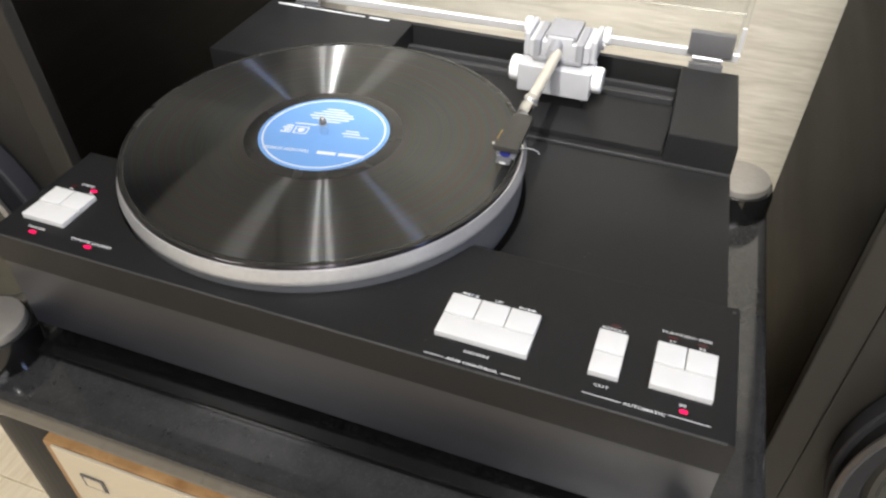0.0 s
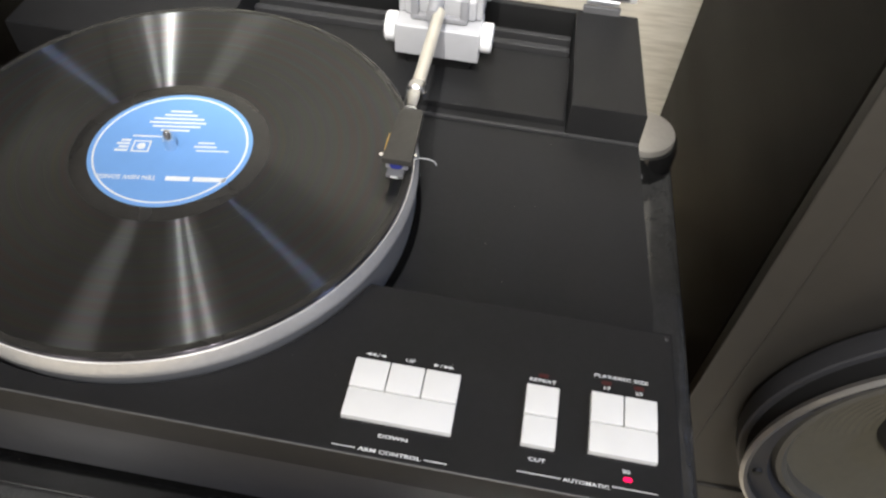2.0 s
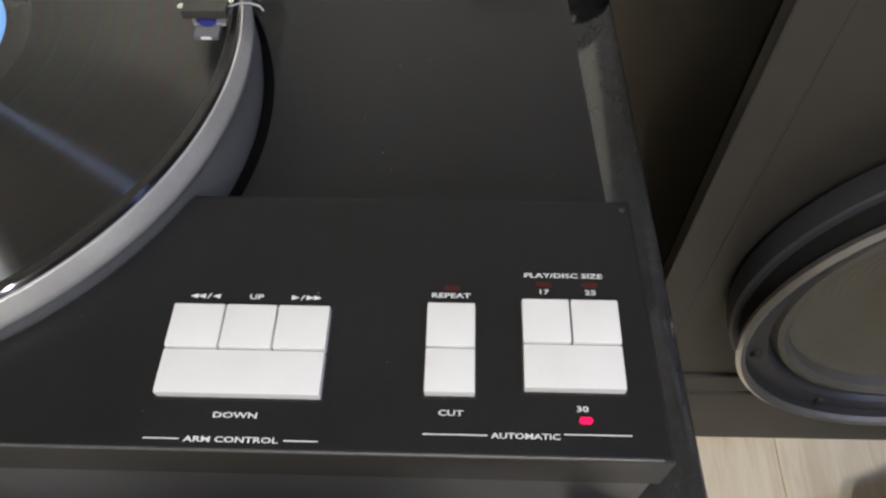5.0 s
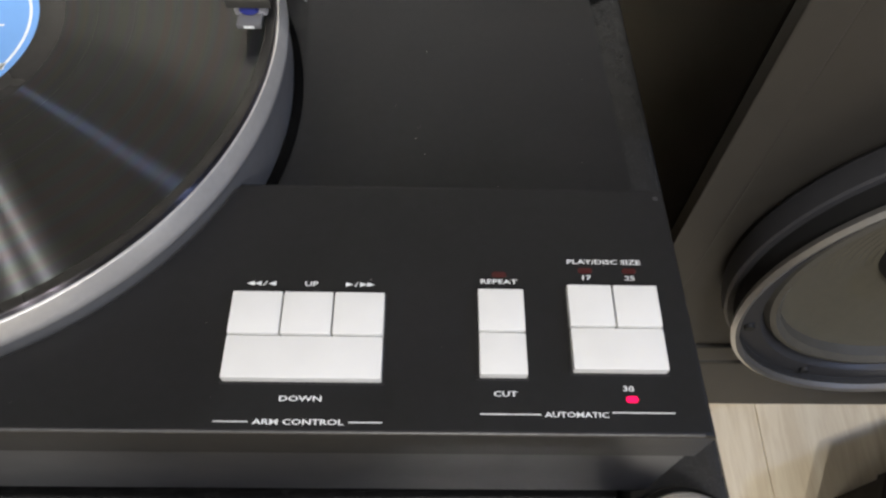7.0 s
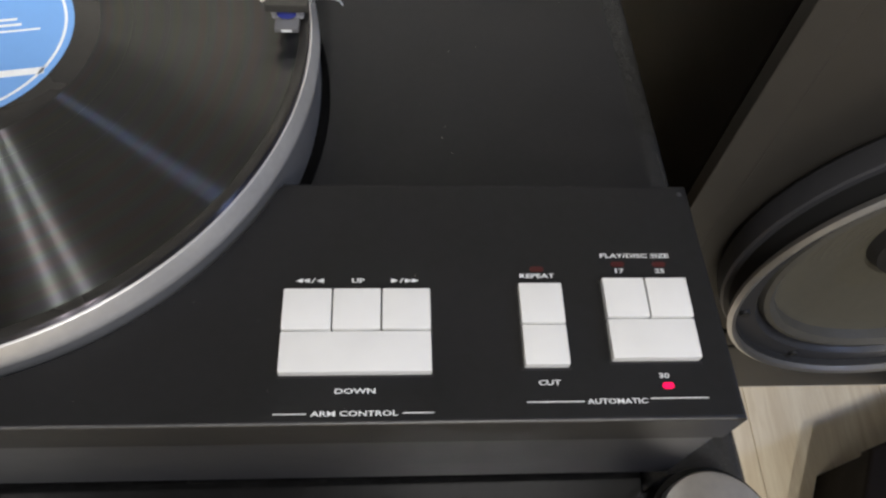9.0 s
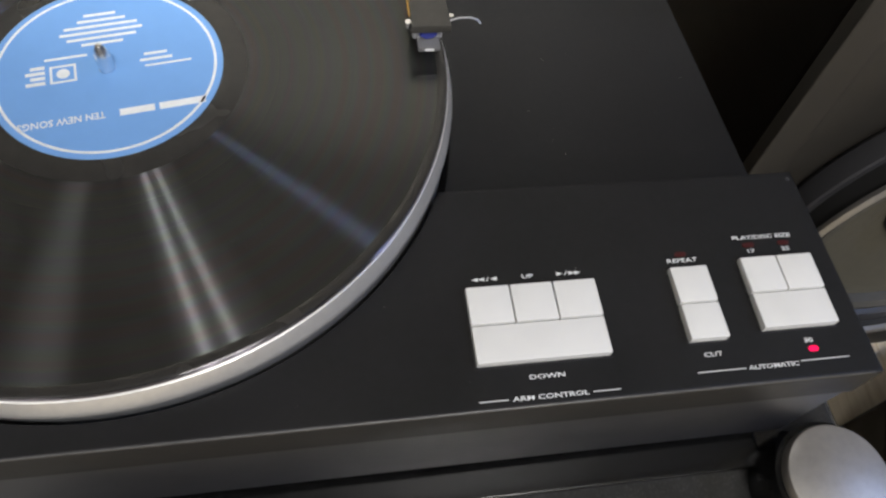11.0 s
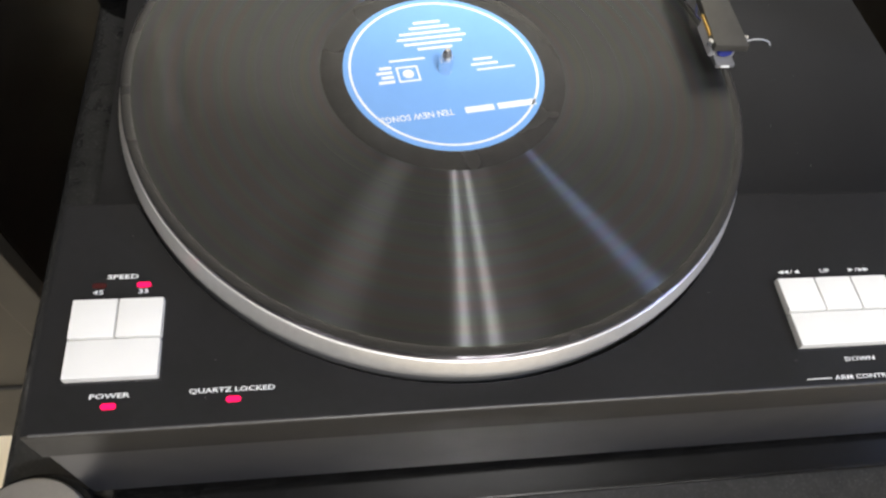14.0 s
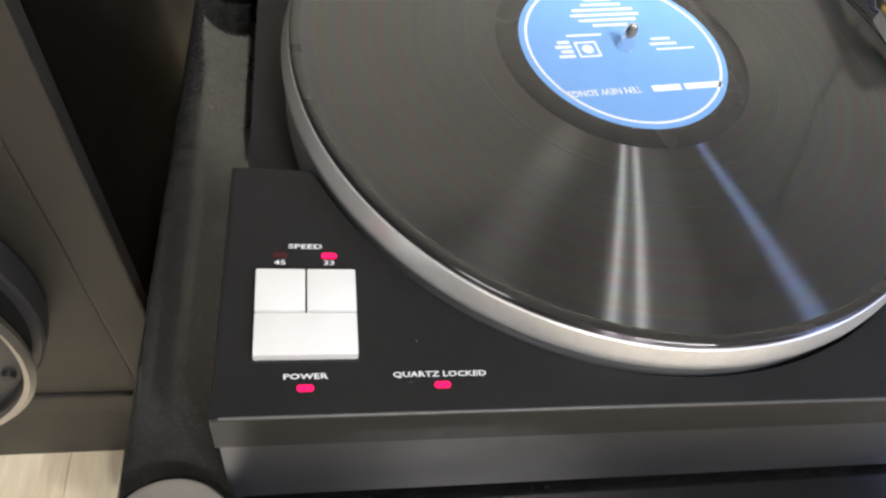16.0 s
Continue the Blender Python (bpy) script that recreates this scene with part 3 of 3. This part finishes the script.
tpart("spindle", lathe([(0, -0.0034), (0.0036, -0.0034), (0.0036, 0.0072), (0.0034, 0.0085), (0.0020, 0.0126), (0.0012, 0.0136), (0, 0.0139)], 32), CHROME, None, "polished steel spindle", True)
# small grey stud added for the highlight on the panel's worn corner
tpart("corner_wear_glint", lathe([(0, TOP), (0.0011, TOP), (0.0009, TOP + 0.0004), (0, TOP + 0.0005)], 12, Matrix.Translation((0.3105, -0.0685, 0))), RING_GREY)

# buttons: rows of keys of white plastic
def key(x0, x1, y0, y1):
    bm = box(x0, x1, y0, y1, TOP - 0.001, TOP + 0.0042, 0.0006)
    for v in bm.verts:
        if v.co.z > TOP:
            v.co.z -= 0.0006 * (v.co.y - y0) / max(1e-6, y1 - y0)
    return tpart("button", bm, WHITE, None, "white plastic push button", True)


GROUPS = {"arm": (0.1462, 0.2022, -0.1508, 3), "repeat": (0.2368, 0.2538, -0.1486, 1), "size": (0.2703, 0.3043, -0.1464, 2), "speed": (-0.1612, -0.1264, -0.1488, 2)}
for x0, x1, yb, cols in GROUPS.values():
    yb += 0.0024
    ym, yt = yb + 0.0165, yb + 0.0339
    tpart("button_recess", box(x0 - 0.0008, x1 + 0.0008, yb - 0.0008, yt + 0.0008, TOP - 0.001, TOP + 0.0002), BLACK_DEEP)
    key(x0, x1, yb, ym - 0.0003)
    w = (x1 - x0) / cols
    for c in range(cols):
        key(x0 + w * c + (0.0003 if c else 0), x0 + w * (c + 1) - (0.0003 if c < cols - 1 else 0), ym + 0.0003, yt)


def lamp(x, y, on_, half=0.0016):
    tpart("indicator_lamp", prism([(x + half * q + 0.0012 * math.cos(a), y + 0.0012 * math.sin(a)) for q, a in [(1, radians(-75 + 30 * k)) for k in range(6)] + [(-1, radians(105 + 30 * k)) for k in range(6)]], TOP - 0.001, TOP + 0.0004), LED_ON if on_ else LED_OFF, None, "lit red indicator" if on_ else "unlit dark red indicator", True)


def print_on(text, x, y, h=0.0019, width=1.55):
    """Printed words whose middle is at x, y."""
    o = words("printed_text", text, x, y - h / 2, TOP + 0.0003, h, tt, width)
    o.data.transform(tm @ LEVEL)


def rule(x0, x1, y):
    tpart("printed_line", box(x0, x1, y - 0.00018, y + 0.00018, TOP - 0.0002, TOP + 0.0003), INK)


def arrows(x, y, pattern):
    """Small printed triangles: < and > point left and right, / is a stroke."""
    bms = []
    y -= 0.0009
    for i, c in enumerate(pattern):
        cx = x + (i - (len(pattern) - 1) / 2) * 0.0027
        if c == "/":
            bms.append(prism([(cx - 0.0008, y), (cx - 0.0004, y), (cx + 0.0008, y + 0.0019), (cx + 0.0004, y + 0.0019)], TOP - 0.0002, TOP + 0.0003))
        else:
            d = 0.00135 if c == ">" else -0.00135
            tri = [(cx - d, y), (cx + d, y + 0.0009), (cx - d, y + 0.0018)]
            bms.append(prism(tri if d > 0 else tri[::-1], TOP - 0.0002, TOP + 0.0003))
    tpart("printed_arrows", join(*bms), INK)


yb = GROUPS["arm"][2]
yt = yb + 0.0362
arrows(0.1555, yt + 0.0049, "<</<")
print_on("UP", 0.1742, yt + 0.0049)
arrows(0.1925, yt + 0.0049, ">/>>")
print_on("DOWN", 0.1742, yb - 0.0036, 0.0019, 1.65)
print_on("ARM CONTROL", 0.1742, yb - 0.0119, 0.0019, 1.6)
rule(0.1452, 0.1570, yb - 0.0119), rule(0.1915, 0.2028, yb - 0.0119)
yb = GROUPS["repeat"][2]
yt = yb + 0.0362
print_on("REPEAT", 0.2450, yt + 0.0047), print_on("CUT", 0.2458, yb - 0.0034), lamp(0.2452, yt + 0.0077, False)
yb = GROUPS["size"][2]
yt = yb + 0.0362
print_on("PLAY/DISC SIZE", 0.2860, yt + 0.0116, 0.0019, 1.55)
print_on("17", 0.2785, yt + 0.0047), print_on("25", 0.2955, yt + 0.0047)
lamp(0.2785, yt + 0.0077, False), lamp(0.2955, yt + 0.0077, False)
print_on("30", 0.2895, yb - 0.0033), lamp(0.2905, yb - 0.0072, True, 0.0010)
print_on("AUTOMATIC", 0.2705, yb - 0.0129, 0.0019, 1.43)
rule(0.2368, 0.2580, yb - 0.0129), rule(0.2830, 0.3050, yb - 0.0120)
yb = GROUPS["speed"][2]
yt = yb + 0.0362
print_on("SPEED", -0.1440, yt + 0.0117, 0.0019, 1.68)
print_on("45", -0.1530, yt + 0.0047), print_on("33", -0.1355, yt + 0.0047)
lamp(-0.1355, yt + 0.0077, True), lamp(-0.1530, yt + 0.0077, False)
print_on("POWER", -0.1440, yb - 0.0036, 0.0019, 1.55), lamp(-0.1440, yb - 0.0078, True)
print_on("QUARTZ LOCKED", -0.0985, yb - 0.0036, 0.0019, 1.46), lamp(-0.0980, yb - 0.0076, True)
# plain bars for the maker's line on the rear housing
for x0, x1, h in ((-0.175, -0.145, 0.0030), (-0.142, -0.075, 0.0016), (-0.070, -0.048, 0.0026)):
    tpart("printed_bar", box(x0, x1, 0.2325 - h / 2, 0.2325 + h / 2, TOP - 0.0002, TOP + 0.0003), INK)

# tonearm and its carriage
AX = 0.148
CARRIAGE = Matrix.Translation((0.1065 - 0.109 * 0.87, 0.010, -0.0065)) @ Matrix.Diagonal((0.87, 1, 1, 1))
HEAD = Matrix.Translation((0.1437 - 0.1424 * 0.86, -0.004, 0.0055)) @ Matrix.Diagonal((0.86, 1, 1, 1))


def cart(name, bm, mat, parent=None, label="", smooth=False):
    return tpart(name, on(bm, CARRIAGE), mat, parent, label, smooth)


def head(name, bm, mat, parent=None, label="", smooth=False):
    return tpart(name, on(bm, HEAD), mat, parent, label, smooth)


arm = cart("arm_carriage", box(AX - 0.039, AX + 0.036, 0.152, 0.182, -0.022, 0.004, 0.002, 3), GREY, None, "pale grey arm carriage", True)
bm = join(box(AX - 0.033, AX + 0.030, 0.166, 0.206, 0.0042, 0.0215, 0.003, 3))
cart("carriage_top", bm, GREY, arm, "", True)
cart("carriage_base", box(AX - 0.030, AX + 0.028, 0.160, 0.200, -0.0347, -0.0222, 0.001), BLACK_DEEP, arm)
for sx in (-1, 1):
    x = AX - 0.0015 + sx * 0.0375
    rot = pose(0, 0, 0, 0, 90, 0)
    cart("knob", lathe([(0, 0), (0.0105, 0), (0.0115, 0.0015), (0.0115, 0.0085), (0.0105, 0.010), (0, 0.010)], 32, Matrix.Translation((x if sx > 0 else x - 0.010, 0.166, -0.008)) @ rot), WHITE_PAINT, arm, "round white knob", True)
    cart("bracket", box(AX - 0.0015 + sx * 0.034 - 0.003, AX - 0.0015 + sx * 0.034 + 0.003, 0.168, 0.204, 0.0042, 0.0255, 0.0025, 3), GREY, arm, "", True)
    cart("pivot", lathe([(0, 0), (0.0070, 0), (0.0080, 0.001), (0.0080, 0.006), (0.0070, 0.007), (0, 0.007)], 28, Matrix.Translation((AX - 0.0015 + sx * 0.0375 - (0 if sx > 0 else 0.007), 0.199, 0.018)) @ rot), WHITE_PAINT, arm, "", True)
    cart("pivot", lathe([(0, 0), (0.0035, 0), (0.0040, 0.001), (0.0040, 0.004), (0, 0.004)], 20, Matrix.Translation((AX - 0.0015 + sx * 0.0375 - (0 if sx > 0 else 0.004), 0.188, 0.014)) @ rot), CHROME, arm, "", True)
    cart("yoke_side", box(AX - 0.0015 + sx * 0.0215 - 0.0035, AX - 0.0015 + sx * 0.0215 + 0.0035, 0.160, 0.200, 0.0045, 0.0245, 0.0015, 2), GREY_DARK, arm, "", True)
cart("yoke_front", box(AX - 0.025, AX + 0.022, 0.1595, 0.1655, 0.0045, 0.009, 0.0015, 2), GREY_DARK, arm, "", True)
cart("arm_block", box(AX - 0.0175, AX + 0.0145, 0.170, 0.205, 0.0217, 0.0265, 0.0015), GREY_DARK, arm, "", True)
cart("block_face", box(AX - 0.0145, AX + 0.0115, 0.1662, 0.1698, 0.0060, 0.0255, 0.0012), GREY, arm, "", True)
cart("arm_stub", tube([(AX - 0.0045, 0.170, 0.018), (AX - 0.0045, 0.146, 0.018)], [0.0068, 0.0056], 20), GREY_DARK, arm, "", True)
TX = 0.1405
tpart("arm_tube", tube([(TX, 0.163, 0.0112), (TX + 0.0008, 0.120, 0.0130), (TX + 0.0018, 0.070, 0.0165)], 0.0044, 20), TUBE, arm, "satin metal arm tube", True)
tpart("arm_collar", tube([(TX + 0.0018, 0.0715, 0.0166), (TX + 0.0019, 0.0700, 0.0167), (TX + 0.0020, 0.0630, 0.0170), (TX + 0.0021, 0.0615, 0.0170), (TX + 0.0022, 0.0605, 0.0170), (TX + 0.0024, 0.0510, 0.0172), (TX + 0.0025, 0.0460, 0.0173)], [0.0050, 0.0064, 0.0064, 0.0050, 0.0058, 0.0058, 0.0044], 24), CHROME, arm, "chrome locking collar", True)
hs = head("headshell", prism([(AX - 0.0162, 0.003), (AX + 0.0050, 0.003), (AX + 0.0035, 0.046), (AX + 0.0015, 0.0500), (AX - 0.0122, 0.0500), (AX - 0.0142, 0.046)], 0.0095, 0.0135, 0.0008), SHELL, arm, "dark metal headshell", True)
head("mounting_screw", lathe([(0, 0), (0.0016, 0), (0.0016, 0.003), (0, 0.003)], 14, Matrix.Translation((AX - 0.0173, 0.007, 0.0098))), CHROME, hs)
head("cartridge", box(AX - 0.0145, AX + 0.0015, 0.0065, 0.027, 0.0022, 0.0094, 0.001), GREY, hs, "silver and blue cartridge", True)
head("cartridge_front", prism([(AX - 0.0115 + 0.0, 0.0056), (AX - 0.0015, 0.0056), (AX - 0.0005, 0.0064), (AX - 0.0125, 0.0064)], 0.0025, 0.0090, 0.0003), GREY, hs, "", True)
head("cartridge_badge", on(lathe([(0, 0), (0.0046, 0), (0.0046, 0.0008), (0.0038, 0.0014), (0, 0.0016)], 32), Matrix.Translation((AX - 0.0065, 0.0055, 0.0068)) @ pose(0, 0, 0, 90, 0, 0) @ Matrix.Diagonal((1.05, 0.55, 1, 1))), BLUE, hs, "round blue badge", True)
head("stylus_guard", box(AX - 0.0125, AX - 0.0005, -0.001, 0.0063, 0.0018, 0.0042, 0.0006), HINGE, hs, "", True)
head("guard_mark", box(AX - 0.009, AX - 0.004, -0.0012, -0.0008, 0.0024, 0.0036), INK, hs)
head("gold_mark", box(AX - 0.01640, AX - 0.01590, 0.012, 0.026, 0.0108, 0.0126, 0.0001), material("gold_print", (0.55, 0.33, 0.08), 0.4), hs, "worn gold print")
head("mounting_screw", lathe([(0, 0), (0.0012, 0), (0.0012, 0.003), (0, 0.003)], 14, Matrix.Translation((AX + 0.0060, 0.010, 0.0098))), CHROME, hs)
for k in range(4):
    y0, x0 = 0.028, AX - 0.0125 + 0.0037 * k
    head("lead_wire", tube([(x0, y0, 0.006), (x0 - 0.001, y0 + 0.006, 0.0045), (x0 + 0.001, y0 + 0.013, 0.006), (AX - 0.0080 + 0.001 * k, y0 + 0.019, 0.0105)], 0.0004, 6), (BLUE, WHITE_PAINT, SHELL, RUBBER)[k], hs)
head("cantilever", tube([(AX - 0.0065, 0.008, 0.0022), (AX - 0.0065, 0.004, 0.0003)], 0.0004, 8), ALU, hs)
lift = [(AX + 0.005, 0.008, 0.0115), (AX + 0.010, 0.0085, 0.0125), (AX + 0.016, 0.0085, 0.0125), (AX + 0.020, 0.008, 0.0115), (AX + 0.0215, 0.007, 0.0100)]
head("finger_lift", tube(lift, 0.00045, 8), ALU_DARK, hs, "thin wire finger lift", True)

# record
rec = thing("vinyl_record", "black vinyl record with a blue label on the platter", "record", (0, 0, -0.0034))
dz = 0.0034
disc = [(0.0037, 0), (0.1508, 0), (0.1513, 0.0005), (0.1513, 0.0028), (0.1505, 0.0034), (0.1475, 0.0031), (0.0600, 0.0030), (0.0505, 0.0031), (0.0500, 0.0034), (0.0037, 0.0034)]
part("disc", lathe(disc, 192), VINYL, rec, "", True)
DEAD = material("run_out_vinyl", (0.028, 0.027, 0.025), 0.26, 0, 0.15, 200)
part("run_out", lathe([(0.0502, 0.0033), (0.0605, 0.0032), (0.0607, 0.0031)], 128), DEAD, rec, "smooth run-out band", True)
part("lead_in", lathe([(0.1468, 0.00315), (0.1472, 0.0034), (0.1502, 0.00352), (0.1509, 0.00325)], 160), DEAD, rec, "smooth lead-in band", True)
for r in (0.0745, 0.0905, 0.1075, 0.1245):
    part("track_gap", lathe([(r, 0.00302), (r + 0.0001, 0.00308), (r + 0.0005, 0.00308), (r + 0.0006, 0.00302)], 160), VINYL, rec, "", True)
lab = part("label", lathe([(0.0037, 0.0033), (0.0037, 0.00355), (0.0498, 0.00355), (0.0500, 0.0034)], 96), LABEL, rec, "blue paper label with white print", True)
LT = 0.0037
part("label_ring", lathe([(0.0460, 0.0035), (0.0460, LT), (0.0472, LT), (0.0472, 0.0035)], 128), INK, lab)
TURN = 189.0


def label_bar(x0, x1, y0, y1):
    bm = box(x0, x1, y0, y1, 0.0035, LT)
    bm.transform(pose(0, 0, 0, 0, 0, TURN))
    part("printed_bar", bm, INK, lab)


for x0, x1 in ((-0.0390, -0.0195), (-0.0175, -0.0030)):
    label_bar(x0, x1, 0.0250, 0.0286)
o = words("printed_text", "TEN NEW SONGS", 0.0205, 0.0250, LT, 0.0036, lab, 0.86)
o.data.transform(pose(0, 0, 0, 0, 0, TURN))
for i, (a, b) in enumerate(((-0.008, 0.010), (-0.014, 0.016), (-0.017, 0.019), (-0.015, 0.017), (-0.010, 0.011), (-0.006, 0.008))):
    label_bar(a, b, -0.0160 - 0.0036 * i, -0.0145 - 0.0036 * i)
label_bar(-0.036, -0.016, 0.0020, 0.0030), label_bar(-0.028, -0.014, -0.0018, -0.0004), label_bar(-0.026, -0.016, -0.0052, -0.0038)
for x0, x1, y0, y1 in ((0.013, 0.014, -0.005, 0.005), (0.023, 0.024, -0.005, 0.005), (0.014, 0.023, 0.004, 0.005), (0.014, 0.023, -0.005, -0.004)):
    label_bar(x0, x1, y0, y1)
bm = lathe([(0, LT), (0.0028, LT)], 20, pose(0, 0, 0, 0, 0, TURN) @ Matrix.Translation((0.0185, 0, 0)))
part("printed_dot", bm, INK, lab)
for i in range(4):
    label_bar(0.026, 0.034 - 0.002 * (i % 2), 0.0030 - 0.003 * i, 0.0048 - 0.003 * i)
label_bar(0.008, 0.026, -0.0098, -0.0086)

# dust cover, open, on two hinges
cover = thing("dust_cover", "clear acrylic dust cover, swung open on grey hinges", "dust cover", (0.06, 0.301, 0.0086))
cm = pose(0, 0, 0, -68, 0, 0)
W0, W1, DEP, HGT, TH = -0.229, 0.229, 0.40, 0.055, 0.004


def cpart(name, bm, mat, label=""):
    bm.transform(cm)
    o = part(name, bm, mat, cover, label)
    o.visible_shadow = mat is not ACRYL
    return o


cpart("lid_top", box(W0 + TH, W1 - TH, -DEP + TH, -TH, -TH, 0), ACRYL)
cpart("lid_side", box(W0, W0 + TH, -DEP, 0, -HGT, 0), ACRYL)
cpart("lid_side", box(W1 - TH, W1, -DEP, 0, -HGT, 0), ACRYL)
cpart("lid_back", box(W0 + TH, W1 - TH, -TH, 0, -HGT, 0), ACRYL)
cpart("rim", box(W0, W1, -TH - 0.0045, 0.0010, -HGT - 0.0034, -HGT - 0.0002, 0.0008), ACRYL_EDGE, "acrylic edge painted white for the light glowing in it")
for a, b in ((W1 - TH, W1), (W0, W0 + TH)):
    cpart("rim", box(a, b, -0.040, -TH - 0.0012, -HGT - 0.0016, -HGT - 0.0002, 0.0003), ACRYL_EDGE, "acrylic edge painted white for the light glowing in it")
for hx in (-0.203, 0.203):
    h = part("hinge", box(hx - 0.0195, hx + 0.0195, -0.063, -0.054, -0.0165, 0.005, 0.0015), HINGE, cover, "grey metal hinge clamp", True)
    part("hinge_pin", tube([(hx - 0.014, -0.060, -0.0200), (hx + 0.012, -0.060, -0.0200)], 0.0032, 16), ALU_DARK, h, "", True)
    part("hinge_foot", box(hx - 0.016, hx + 0.014, -0.0645, -0.0605, -0.040, -0.0235, 0.0006), HINGE, h, "")

# dust specks on the black surfaces
rng = random.Random(7)
bms = []
for k in range(44):
    if k < 28:
        x, y, z = rng.uniform(PX0 + 0.01, PX1 - 0.01), rng.uniform(PY0 + 0.006, STEP - 0.004), TOP
        if math.hypot(x, y) < 0.159:
            continue
    else:
        x, y, z = rng.uniform(0.17, RX1 - 0.01), rng.uniform(STEP + 0.01, BY0 - 0.01), DECK
    q = rng.uniform(0.00008, 0.00019)
    bms.append(lathe([(0, 0), (q, 0.00003), (q * 0.6, q * 0.5), (0, q * 0.7)], 6, Matrix.Translation((x, y, z + (-0.0115 * (x - 0.085)))) @ pose(0, 0, 0, 0, 0, rng.uniform(0, 180)) @ Matrix.Diagonal((rng.uniform(0.7, 2.2), 1, 1, 1))))
tagged(link("dust", join(*bms), material("dust", (0.35, 0.34, 0.32), 0.9)), "fine pale dust specks on the black turntable", "dust", kind="stuff")

# ---- planks of the floor and the wall panels ----
def plank_mesh(name, sx, sy, sz, mat):
    bm = box(-sx / 2, sx / 2, -sy / 2, sy / 2, -sz / 2, sz / 2, 0.0008, 1)
    me = bpy.data.meshes.new(name)
    bm.to_mesh(me)
    bm.free()
    me.materials.append(mat)
    return me


CUT = {}


def cut_mesh(name, sx, sy, sz, mat):
    """One mesh for each size of board."""
    size = (name, round(sx, 3), round(sy, 3), round(sz, 3))
    if size not in CUT:
        CUT[size] = plank_mesh(name, sx, sy, sz, mat)
    return CUT[size]


i = 0
while X0 + 0.15 * i < X1 - 0.01:
    xa, xb = X0 + 0.15 * i, min(X0 + 0.15 * (i + 1), X1)
    for j in range(-1, 5):
        ya = max(Y0, Y0 + 1.22 * j + 0.41 * (i % 3))
        yb = min(WALL_Y, Y0 + 1.22 * (j + 1) + 0.41 * (i % 3))
        if yb - ya < 0.02:
            continue
        o = new("plank", cut_mesh("floor_plank", xb - xa - 0.0004, yb - ya - 0.0008, 0.012, FLOORWOOD))
        o.location, o.parent = ((xa + xb) / 2, (ya + yb) / 2, FLOOR - 0.006), floor
    i += 1
wall = bpy.data.objects["wall_back"]
i = 0
while X0 + 1.87 * i < X1 - 0.01:
    xa, xb = X0 + 1.87 * i, min(X0 + 1.87 * (i + 1), X1)
    o = new("panel", cut_mesh("wall_board", xb - xa - 0.002, 0.004, CEIL - FLOOR - 0.002, WALLWOOD))
    o.location, o.parent = ((xa + xb) / 2, WALL_Y + 0.002, (CEIL + FLOOR) / 2), wall
    i += 1
